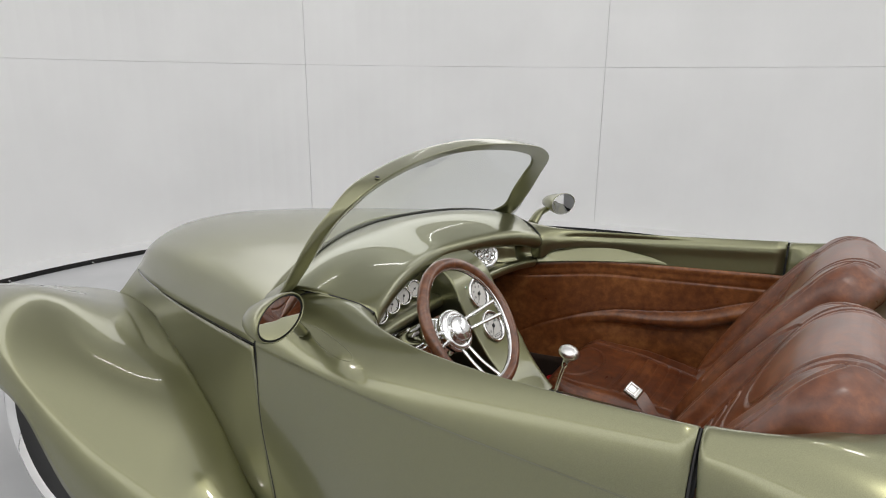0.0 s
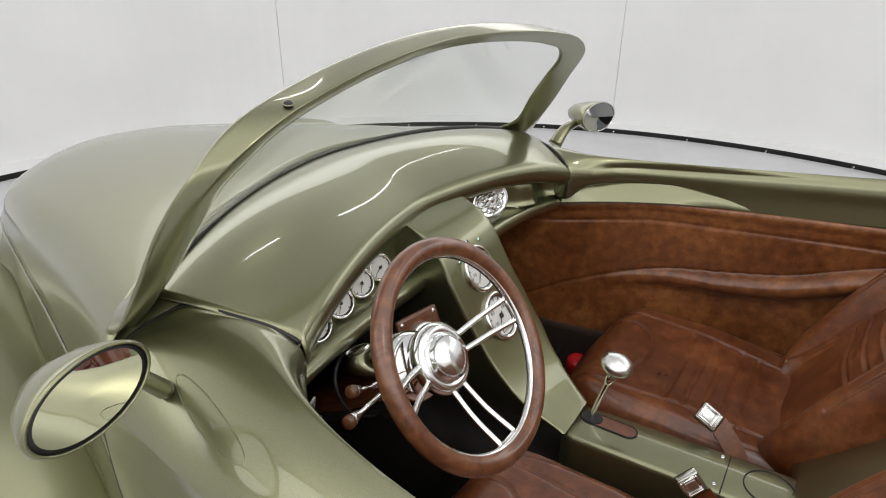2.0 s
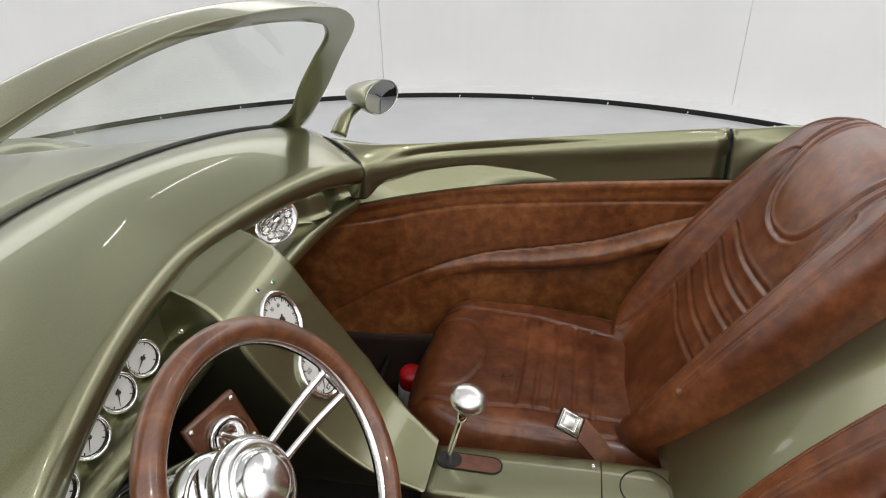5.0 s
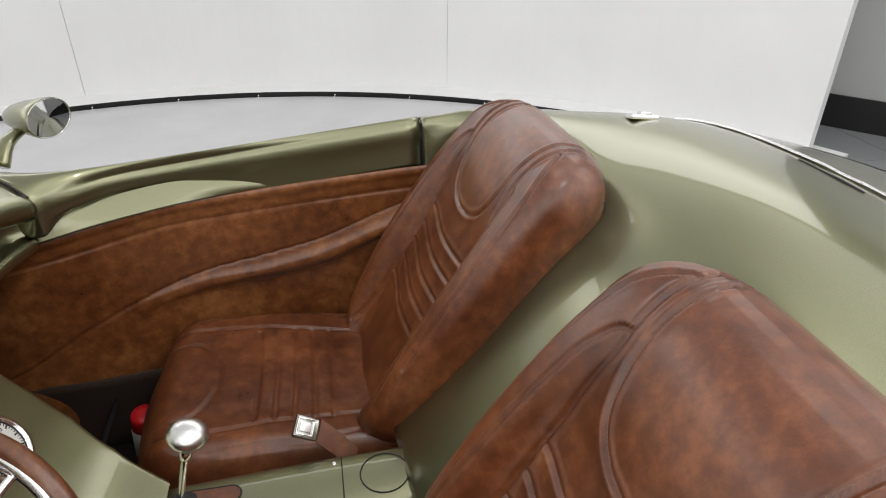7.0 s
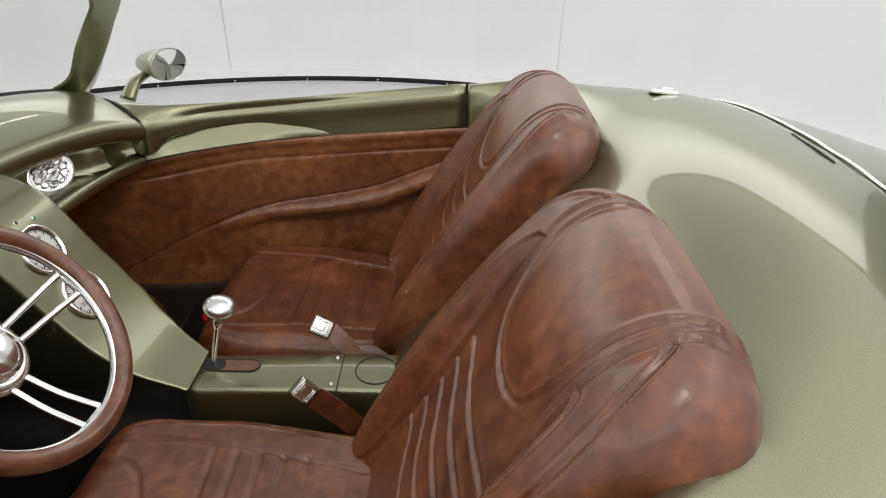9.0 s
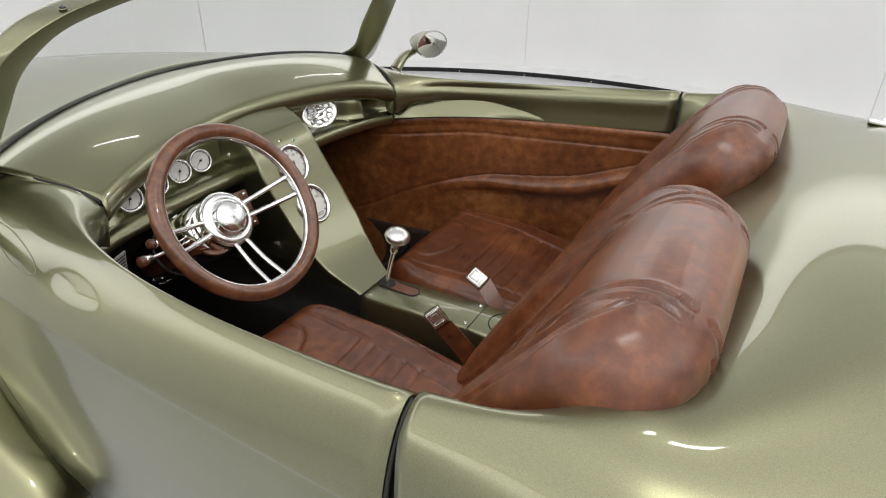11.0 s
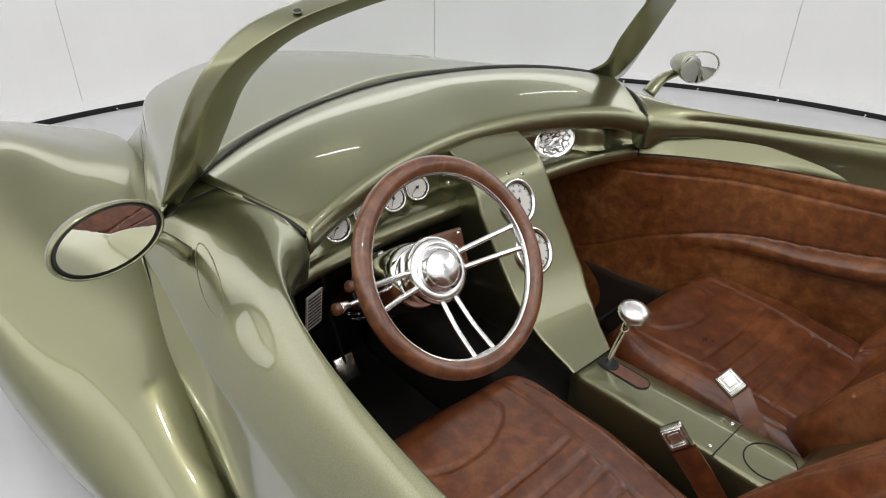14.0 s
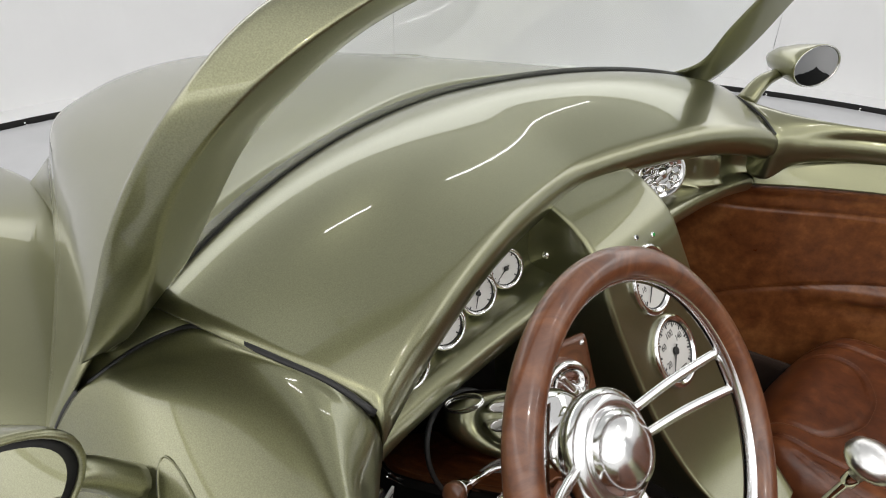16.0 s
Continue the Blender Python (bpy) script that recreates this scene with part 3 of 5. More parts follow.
sheet("dash_top", halves(dash_net), PAINT, car, "smooth dash top with a rounded rear edge", flip=True, offset=1.0)

# windshield: wedge-shaped frame, glass, seal
OUTER = [(-0.262, -0.628, 0.79), (-0.19, -0.645, 0.83), (-0.135, -0.637, 0.91), (-0.085, -0.62, 1.0), (-0.045, -0.592, 1.066), (-0.035, -0.535, 1.115), (-0.046, -0.40, 1.150), (-0.058, -0.22, 1.175), (-0.065, 0, 1.185)]
RIDGE_EDGE = [(-0.222, -0.604, 0.805), (-0.158, -0.600, 0.864), (-0.108, -0.597, 0.929), (-0.056, -0.588, 1.012), (-0.008, -0.556, 1.078), (0.006, -0.477, 1.120), (-0.002, -0.35, 1.146), (-0.02, -0.184, 1.161), (-0.032, 0, 1.167)]
INNER = [(-0.238, -0.548, 0.850), (-0.178, -0.548, 0.885), (-0.132, -0.530, 0.955), (-0.085, -0.517, 1.02), (-0.05, -0.497, 1.06), (-0.032, -0.455, 1.092), (-0.032, -0.36, 1.117), (-0.042, -0.21, 1.137), (-0.054, 0, 1.147)]


def arch(half):
    return along(spline(list(half) + [(p[0], -p[1], p[2]) for p in reversed(half[:-1])], 12), 161)


outer, ridge_edge, inner = arch(OUTER), arch(RIDGE_EDGE), arch(INNER)
FORWARD = Vector((-0.89, 0, 0.45))
rows = []
for o, q, i in zip(outer, ridge_edge, inner):
    corners = [o, q, i, i + FORWARD * 0.009, o.lerp(i, 0.45) + FORWARD * 0.020]
    ring = []
    for k, c in enumerate(corners):
        a, d = corners[k - 1], corners[(k + 1) % 5]
        cut = (0.012, 0.005, 0.003, 0.003, 0.012)[k]
        q0 = c + (a - c).normalized() * min(cut, 0.45 * (a - c).length)
        q1 = c + (d - c).normalized() * min(cut, 0.45 * (d - c).length)
        ring += [q0.lerp(c, v).lerp(c.lerp(q1, v), v) for v in (0.0, 0.33, 0.67, 1.0)]
    rows.append(ring)
frame_ob = part("windshield_frame", mesh_of("windshield_frame", *grid(rows, closed_v=True, cap=True, flip=True), PAINT), car, "body-coloured arched windshield frame")
k = min(range(80), key=lambda j: abs(ridge_edge[j].y + 0.447))
facet = (outer[k] - ridge_edge[k]).normalized()
hole = axis_pose(ridge_edge[k].lerp(outer[k], 0.33) + Vector((0.002, 0, 0.0035)), (ridge_edge[k + 1] - ridge_edge[k]).cross(facet) * (1 if (ridge_edge[k + 1] - ridge_edge[k]).cross(facet).z > 0 else -1))
part("screw_hole", mesh_of("screw_hole", *tube([(0.0062 * math.cos(w), 0.0062 * math.sin(w), -0.0005) for w in [math.pi * j / 8 for j in range(16)]], 0.0012, 6, closed=True), PAINT), frame_ob, loc=hole)
part("screw_hole", mesh_of("screw_hole", *lathe([(0.0055, -0.004), (0.0055, 0.001)], 14), BLACK), frame_ob, loc=hole)
arch_in = [p + FORWARD * 0.004 for p in inner]
base_full = [Vector((p[0], p[1], p[2])) for p in spline([(q[0] + 0.002, q[1], q[2] - 0.002) for q in reversed(GLASS_BASE)] + [(q[0] + 0.002, -q[1], q[2] - 0.002) for q in GLASS_BASE[1:]], 12)]


lo, hi = along(base_full, 61), along(arch_in, 61)
if (lo[0] - hi[0]).length > (lo[0] - hi[-1]).length:
    lo.reverse()
glass_rows = [[a.lerp(c, k / 6) for k in range(7)] for a, c in zip(lo, hi)]
pane = sheet("windshield_glass", glass_rows, GLASS, car, "clear curved windshield glass", thick=0)
pane.visible_shadow = False
seal = [p + Vector((-0.004, 0, 0.004)) for p in lo]
part("windshield_seal", mesh_of("windshield_seal", *tube(seal, 0.0085, 8, flat=0.8), BLACK), car, "black rubber seal")

# cowl corner between the dash top, the frame's foot and the door seam
CORNER = [
    [(-0.205, -0.560, 0.846), (-0.232, -0.585, 0.832), (-0.252, -0.612, 0.806), (-0.262, -0.636, 0.775)],
    [(-0.180, -0.560, 0.845), (-0.208, -0.583, 0.830), (-0.232, -0.612, 0.804), (-0.242, -0.640, 0.772)],
    [(-0.157, -0.554, 0.842), (-0.184, -0.573, 0.828), (-0.207, -0.601, 0.808), (-0.223, -0.638, 0.783)],
]
near_far("cowl_corner", loft(CORNER, 5, 5), PAINT, thick=0.003)

# dash fascia under the roll: gauge recess and lower bolster
# across, rear edge under the roll, depth of the gauge recess, nose of the lower bolster
FASCIA = []
for y, rx, rz, gx, nx, nz in ((-0.512, -0.012, 0.775, -0.03, -0.022, 0.690), (-0.45, -0.022, 0.785, -0.065, -0.036, 0.697), (-0.34, -0.058, 0.80, -0.092, -0.046, 0.702), (-0.24, -0.085, 0.805, -0.110, -0.050, 0.704), (-0.14, -0.11, 0.805, -0.125, -0.052, 0.704), (0, -0.13, 0.80, -0.135, -0.055, 0.704),
                              (0.14, -0.11, 0.805, -0.128, -0.052, 0.704), (0.24, -0.085, 0.805, -0.120, -0.050, 0.704), (0.315, -0.066, 0.802, -0.108, -0.047, 0.702), (0.350, -0.054, 0.798, -0.066, -0.045, 0.701), (0.385, -0.044, 0.794, -0.050, -0.041, 0.700), (0.43, -0.028, 0.786, -0.068, -0.037, 0.697), (0.475, -0.02, 0.780, -0.062, -0.030, 0.693), (0.512, -0.012, 0.775, -0.03, -0.022, 0.690)):
    FASCIA.append([(rx, y, rz), (gx - 0.006, y, rz - 0.012), (gx, y, rz - 0.03), (gx + 0.004, y, nz + 0.032), (gx + 0.012, y, nz + 0.020), (nx - 0.016, y, nz + 0.016), (nx - 0.002, y, nz + 0.008), (nx + 0.002, y, nz - 0.008), (nx - 0.010, y, nz - 0.024), (nx - 0.06, y, nz - 0.032), (nx - 0.2, y, nz - 0.04)])
sheet("dash_fascia", loft(FASCIA, 8, 6), PAINT, car, "body-coloured dash fascia with a rolled lower edge")
# ledge on top of each door panel
WING = [
    [(-0.034, -0.556, 0.772), (-0.032, -0.532, 0.738), (-0.03, -0.519, 0.705), (-0.03, -0.511, 0.682)],
    [(0.08, -0.606, 0.764), (0.08, -0.584, 0.738), (0.08, -0.566, 0.712), (0.08, -0.556, 0.694)],
    [(0.22, -0.632, 0.756), (0.22, -0.619, 0.738), (0.22, -0.608, 0.720), (0.22, -0.600, 0.706)],
    [(0.34, -0.644, 0.741), (0.34, -0.638, 0.732), (0.34, -0.634, 0.722), (0.34, -0.632, 0.712)],
    [(0.45, -0.652, 0.7235), (0.45, -0.6515, 0.722), (0.45, -0.651, 0.720), (0.45, -0.6505, 0.7185)],
]
near_far("door_ledge", loft(WING, 6, 5), PAINT, thick=0.003)

# leather door panels with a swooping armrest
CREASE = [(-0.35, 0.30), (-0.165, 0.345), (0.025, 0.441), (0.243, 0.510), (0.41, 0.532), (0.55, 0.561), (0.69, 0.618), (0.82, 0.67)]
TOP = [(-0.45, -0.50, 0.66), (-0.2, -0.505, 0.665), (-0.05, -0.528, 0.680), (0.2, -0.607, 0.708), (0.4, -0.644, 0.713), (0.6, -0.652, 0.727), (0.8, -0.642, 0.745), (0.95, -0.62, 0.755)]


def lerp_table(tab, x):
    for (x0, *a), (x1, *c) in zip(tab, tab[1:]):
        if x <= x1:
            u = max(0.0, (x - x0) / (x1 - x0))
            return [p + (q - p) * u for p, q in zip(a, c)]
    return list(tab[-1][1:])


def door_panel():
    top = spline(TOP, 30)
    rows = []
    curve = spline([(a, c, 0) for a, c in CREASE], 12)
    for p in top:
        zc = float(np.interp(p.x, [q.x for q in curve], [q.y for q in curve]))
        row = []
        for k in range(121):
            z = p.z - (p.z - 0.08) * k / 120
            d = p.z - z
            y = p.y - 0.012 * math.sin(min(1, d / 0.3) * math.pi / 2)
            y += 0.006 * math.exp(-((d - 0.012) / 0.010) ** 2)
            y -= 0.005 * math.exp(-((d - 0.055) / 0.004) ** 2)
            s = zc - z
            thick = 0.035 + 0.03 * min(1, max(0, (p.x - 0.05) / 0.5))
            on = min(1.0, max(0.0, (p.x - 0.10) / 0.3))
            if 0 < s < thick:
                y += on * 0.034 * math.sin(math.pi * min(1, s / thick)) ** 0.7
            y -= 0.006 * math.exp(-(s / 0.004) ** 2)
            if s >= thick:
                y -= on * 0.012 * min(1, (s - thick) / 0.02)
            row.append((p.x, y, z))
        rows.append(row)
    return rows


near_far("door_panel", door_panel(), TAN_LEATHER, "brown leather door trim with swooping armrest", thick=0.003)

# ---- seats ----
SEAT_C = 0.375
S_DIR, S_NOR = Vector((0.545, 0, 0.838)), Vector((-0.838, 0, 0.545))
# distance up the back, half width, insert height, bolster height, rear depth
SLICES = [(-0.02, 0.20, 0.012, 0.040, 0.05), (0.06, 0.243, 0.018, 0.058, 0.07), (0.2, 0.262, 0.026, 0.070, 0.085), (0.34, 0.267, 0.033, 0.074, 0.095),
          (0.44, 0.264, 0.040, 0.072, 0.098), (0.52, 0.260, 0.050, 0.067, 0.104), (0.57, 0.257, 0.052, 0.060, 0.108)]
for deg in (8, 20, 32, 44, 55, 65, 74, 81, 86, 89):
    k = math.cos(radians(deg))
    SLICES.append((0.585 + 0.120 * math.sin(radians(deg)), 0.256 * k ** 0.42, -0.040 + 0.092 * k ** 0.85, -0.040 + 0.096 * k ** 1.0, (0.042 + 0.073 * k ** 0.8) / 1.05))
FRONT_N, REAR_N = 210, 65
Q_TOP = SLICES[-1][0]
Q_ROWS = [-0.02 + 0.605 * k / 165 for k in range(165)] + [0.585 + 0.12 * math.sin(radians(89 * k / 70)) for k in range(71)]


def slice_at(q):
    q = min(q, Q_TOP)
    i = max(0, min(len(SLICES) - 2, sum(1 for st in SLICES if st[0] <= q) - 1))
    a, c = SLICES[i], SLICES[i + 1]
    pa, pc = SLICES[max(0, i - 1)], SLICES[min(len(SLICES) - 1, i + 2)]
    u = max(0.0, (q - a[0]) / (c[0] - a[0]))
    out = []
    for k in range(1, 5):
        w0, w1, w2, w3 = pa[k], a[k], c[k], pc[k]
        out.append(0.5 * (2 * w1 + (w2 - w0) * u + (2 * w0 - 5 * w1 + 4 * w2 - w3) * u * u + (3 * w1 - w0 - 3 * w2 + w3) * u ** 3))
    return out


def front_loop(q):
    """(p, n) from one rim over the front to the other."""
    w, ni, nb, r = slice_at(q)
    ne = min(-0.35 * r, (nb - 1.05 * r) / 2)
    up = nb - ne
    ctl = [(-1.0, ne), (-0.992, ne + 0.35 * up), (-0.955, ne + 0.75 * up), (-0.87, ne + 0.96 * up), (-0.77, nb), (-0.70, nb * 0.8 + ni * 0.2), (-0.64, nb * 0.28 + ni * 0.72), (-0.575, ni), (0, ni * 1.0 + 0.004)]
    ctl = ctl + [(-a, c) for a, c in reversed(ctl[:-1])]
    pts = spline([(a * w, c, 0) for a, c in ctl], 12)
    return along([Vector(p) for p in pts], FRONT_N + 1)


def rear_loop(q):
    w, ni, nb, r = slice_at(q)
    ne = min(-0.35 * r, (nb - 1.05 * r) / 2)
    down = -1.05 * r - ne
    ctl = [(1.0, ne), (0.985, ne + 0.3 * down), (0.93, ne + 0.6 * down), (0.72, ne + 0.9 * down), (0, ne + down), (-0.72, ne + 0.9 * down), (-0.93, ne + 0.6 * down), (-0.985, ne + 0.3 * down), (-1.0, ne)]
    return along([Vector(p) for p in spline([(a * w, c, 0) for a, c in ctl], 8)], REAR_N)[1:-1]


def poly(points, n=10):
    return [(p[0], p[1]) for p in spline([(a, c, 0) for a, c in points], n)]


# seams of the back as (across, up); past the top they run down the rear
BACK_SEAMS, DOUBLE_SEAMS = [], []
for sg in (-1, 1):
    BACK_SEAMS.append(poly([(sg * p, q) for p, q in ((0.124, 0.80), (0.126, 0.74), (0.126, 0.69), (0.125, 0.65), (0.121, 0.60), (0.113, 0.55), (0.090, 0.497), (0.05, 0.472), (0, 0.465))]))
    BACK_SEAMS.append(poly([(sg * p, q) for p, q in ((0.150, 0.80), (0.152, 0.74), (0.152, 0.69), (0.151, 0.65), (0.148, 0.60), (0.146, 0.55), (0.150, 0.50), (0.153, 0.41), (0.155, 0.27), (0.158, 0.12), (0.16, 0.02))]))
    DOUBLE_SEAMS.append(poly([(sg * p, q) for p, q in ((0.149, 0.588), (0.164, 0.580), (0.180, 0.545), (0.192, 0.47), (0.200, 0.36), (0.205, 0.22), (0.205, 0.10))]))
    DOUBLE_SEAMS.append(poly([(sg * p, q) for p, q in ((0.153, 0.684), (0.180, 0.662), (0.206, 0.622), (0.224, 0.55), (0.232, 0.46), (0.235, 0.34), (0.232, 0.2))]))
BACK_CHANNELS = [poly([(-0.150, q), (-0.07, q - 0.010), (0, q - 0.013), (0.07, q - 0.010), (0.150, q)], 6) for q in (0.21, 0.258, 0.306, 0.354, 0.402)]
CUSH_SEAMS = []
for sg in (-1, 1):
    CUSH_SEAMS.append(poly([(0.02, sg * 0.175), (0.15, sg * 0.168), (0.3, sg * 0.155), (0.48, sg * 0.14)]))
    CUSH_SEAMS.append(poly([(0.08, sg * 0.20), (0.16, sg * 0.218), (0.3, sg * 0.215), (0.46, sg * 0.195)]))
CUSH_SEAMS.append(poly([(0.03, 0.13), (0.10, 0.115), (0.135, 0.05), (0.14, 0), (0.135, -0.05), (0.10, -0.115), (0.03, -0.13)]))
CUSH_CHANNELS = [poly([(x, -0.15), (x + 0.004, 0), (x, 0.15)], 8) for x in (0.218, 0.258, 0.298, 0.338, 0.378)]


def groove(pts, lines, depth, width):
    """Lowering at chart points near the seam lines."""
    pts = np.array(pts)
    out = np.zeros(len(pts))
    for line in lines:
        a, c = np.array(line[:-1]), np.array(line[1:])
        d = c - a
        u = np.clip(((pts[:, None] - a) * d).sum(-1) / ((d * d).sum(1) + 1e-12), 0, 1)
        dist = np.sqrt((((a + u[..., None] * d) - pts[:, None]) ** 2).sum(-1)).min(1)
        out = np.maximum(out, depth * np.exp(-(dist / width) ** 2) - 0.35 * depth * np.exp(-((dist - 2.4 * width) / (1.4 * width)) ** 2))
    return out


def stitches(lines, place, gap, step=0.0058, length=0.0034):
    """Short threads on both sides of seam lines; place(chart point) gives a point and a normal."""
    geos = []
    for line, sides in lines:
        pts = [Vector((a, c, 0)) for a, c in line]
        total = sum((c - a).length for a, c in zip(pts, pts[1:]))
        ev = along(pts, max(2, int(total / step)))
        for a, c in zip(ev, ev[1:]):
            t = (c - a).normalized()
            for s in sides:
                off = Vector((-t.y, t.x, 0)) * gap * s
                p0, n0 = place(a + off)
                p1, n1 = place(a + off + t * length)
                m = axis_pose((p0 + p1) / 2 + n0 * 0.0004, n0, p1 - p0)
                geos.append(moved(([Vector(v) for v in ((-0.5, -0.5, 0), (0.5, -0.5, 0), (0.5, 0.5, 0), (-0.5, 0.5, 0), (-0.35, 0, 1), (0.35, 0, 1))],
                                   [(0, 1, 5, 4), (1, 2, 5), (2, 3, 4, 5), (3, 0, 4)]), m @ Matrix.Diagonal((length, 0.0009, 0.0007, 1))))
    return joined(*geos)


THREAD = mat("tan_stitching", (0.24, 0.118, 0.06), 0.6)


def back_shape():
    """The backrest and its threads, round the foot of the back: base net, seams pressed in, stitches."""
    rows, table = [], []
    for q in Q_ROWS:
        front, rear = front_loop(q), rear_loop(q)
        table.append(([p.x for p in front], [p.y for p in front], [p.x for p in reversed(rear)], [p.y for p in reversed(rear)], front[-1].x))
        rows.append([S_DIR * q + S_NOR * p.y + Vector((0, p.x, 0)) for p in front + rear])
    me = mesh_of("backrest", *grid(rows, closed_v=True, cap=True), LEATHER)
    turn = 1 if me.vertices[len(rows[0]) * 60 + FRONT_N // 2].normal.dot(S_NOR) > 0 else -1

    def at(p, q):
        front = q <= Q_TOP
        qq = q if front else 2 * Q_TOP - q
        k = max(0, min(len(Q_ROWS) - 2, int(np.searchsorted(Q_ROWS, qq)) - 1))
        u = (qq - Q_ROWS[k]) / (Q_ROWS[k + 1] - Q_ROWS[k])
        n = [float(np.interp(p, t[0 if front else 2], t[1 if front else 3])) for t in table[k:k + 2]]
        inside = abs(p) < (1 - u) * table[k][4] + u * table[k + 1][4] - 0.0005
        return S_DIR * qq + S_NOR * (n[0] + (n[1] - n[0]) * u) + Vector((0, p, 0)), inside

    co = np.array([v.co for v in me.vertices])
    low = np.zeros(len(co))
    for lines, depth, width in ((BACK_SEAMS, 0.0058, 0.0034), (DOUBLE_SEAMS, 0.0042, 0.0030), (BACK_CHANNELS, 0.0048, 0.0036)):
        for line in lines:
            pts = []
            for p in along([Vector((a, c, 0)) for a, c in line], 130):
                w, inside = at(p.x, p.y)
                if inside:
                    pts.append(w)
            pts = np.array(pts)
            near = np.all((co > pts.min(0) - 0.02) & (co < pts.max(0) + 0.02), 1).nonzero()[0]
            mid = pts[::8]
            near = near[np.sqrt(((co[near][:, None] - mid) ** 2).sum(-1)).min(1) < 0.035]
            seg_a, seg_d = pts[:-1], pts[1:] - pts[:-1]
            u = np.clip(((co[near][:, None] - seg_a) * seg_d).sum(-1) / ((seg_d ** 2).sum(1) + 1e-12), 0, 1)
            dist = np.sqrt(((co[near][:, None] - seg_a - u[..., None] * seg_d) ** 2).sum(-1)).min(1)
            pressed = depth * np.exp(-(dist / width) ** 2) - 0.3 * depth * np.exp(-((dist - 2.5 * width) / (1.3 * width)) ** 2)
            low[near] = np.where(np.abs(pressed) > np.abs(low[near]), pressed, low[near])
    normals = [v.normal.copy() for v in me.vertices]
    for v, nor, d in zip(me.vertices, normals, low):
        v.co -= nor * float(d) * turn

    def back_place(v):
        o, a, c = at(v.x, v.y)[0], at(v.x + 0.003, v.y)[0], at(v.x, v.y + 0.003)[0]
        nor = (c - o).cross(a - o).normalized()
        return o + nor * 0.0006, nor

    lines = [([p for p in seam if p[1] < 0.69], (-1, 1)) for seam in DOUBLE_SEAMS]
    for k, seam in enumerate(BACK_SEAMS):
        lines.append(([p for p in seam if (0.50 if k % 2 else 0.47) < p[1] < 0.69], (1, -1)[(k // 2 + k) % 2:][:1]))
    return me, mesh_of("stitching", *stitches(lines, back_place, 0.0052), THREAD, False)


BACK_MESH, BACK_THREAD = back_shape()


def make_seat(side, label, raise_z, shift_x):
    c = SEAT_C * side
    root = new("seat", None)
    root.parent = car
    tagged(root, label)
    origin = Vector((0.62, c, 0.36 if side < 0 else 0.343))
    back = part("backrest", BACK_MESH, root, loc=Matrix.Translation(origin))
    part("stitching", BACK_THREAD, back, "tan thread")["kind"] = "stuff"
    # cushion
    nx, ny = 110, 100
    rows, chart = [], []
    for a in range(nx + 1):
        s = a / nx
        for k in range(ny + 1):
            v = -1 + 2 * k / ny
            chart.append((0.54 * s, v * 0.25))
    low = groove(chart, CUSH_SEAMS, 0.006, 0.0038) + groove(chart, CUSH_CHANNELS, 0.006, 0.005)

    def cush(s, v, drop=0.0):
        half = 0.25 * (0.86 + 0.14 * min(1, s / 0.18) ** 0.6) * (1 - 0.06 * max(0, s - 0.6))
        x = 0.165 + 0.54 * s
        z = 0.425 - 0.07 * s - 0.022 * math.cos(min(1, s * 2.2) * math.pi / 2) + 0.03 * max(0, abs(v) - 0.45) ** 1.2
        z -= 0.075 * max(0, (abs(v) - 0.78) / 0.22) ** 2.4
        if s < 0.16:
            u = 1 - s / 0.16
            z -= 0.085 * u ** 2.6
            x += 0.0
        bow = 0.03 * (1 - v * v) * max(0, 1 - s / 0.3)
        return Vector((x - bow + shift_x, c + half * v, z + raise_z - drop))

    i = 0
    for a in range(nx + 1):
        row = []
        for k in range(ny + 1):
            row.append(cush(a / nx, -1 + 2 * k / ny, low[i]))
            i += 1
        y0, y1 = row[0], row[-1]
        row = [Vector((y0.x + 0.01, y0.y + 0.012 * 1, 0.20)), Vector((y0.x, y0.y - 0.004, y0.z - 0.06))] + row + [Vector((y1.x, y1.y + 0.004, y1.z - 0.06)), Vector((y1.x + 0.01, y1.y - 0.012, 0.20))]
        rows.append(row)
    first = [Vector((p.x + 0.02, p.y, min(p.z, 0.20))) for p in rows[0]]
    mid = [Vector((p.x - 0.008, p.y, p.z * 0.5 + 0.10)) for p in rows[0]]
    rows = [first, mid] + rows
    cushion = part("cushion", mesh_of("cushion", *grid(rows, cap=False), LEATHER), root)

    def cush_place(v):
        s, w = v.x / 0.54, v.y / 0.25
        o, a, b2 = cush(s, w), cush(s + 0.005, w), cush(s, w + 0.01)
        nor = (a - o).cross(b2 - o).normalized()
        return o, nor if nor.z > 0 else -nor

    part("stitching", mesh_of("stitching", *stitches([(s, (1,)) for s in CUSH_SEAMS], cush_place, 0.006), THREAD, False), cushion, "tan thread")["kind"] = "stuff"
    return root


make_seat(-1, "driver's brown leather bucket seat with tan stitching", 0.058, -0.014)
make_seat(1, "passenger's brown leather bucket seat with tan stitching", 0.0, 0.0)

# ---- console and centre stack ----
TOPS = [(0.255, -0.068, 0.042), (0.40, -0.062, 0.050), (0.55, -0.058, 0.057), (0.70, -0.058, 0.060)]
rows = []
for x, ya, yb in spline(TOPS, 6):
    z = 0.442
    rows.append([(x, ya + 0.004, 0.10), (x, ya, z - 0.012), (x, ya + 0.003, z - 0.003), (x, ya + 0.010, z), (x, (ya + yb) / 2, z + 0.001), (x, yb - 0.008, z + 0.001), (x, yb, z - 0.003), (x, yb + 0.028, z - 0.04), (x, yb + 0.032, 0.10)])
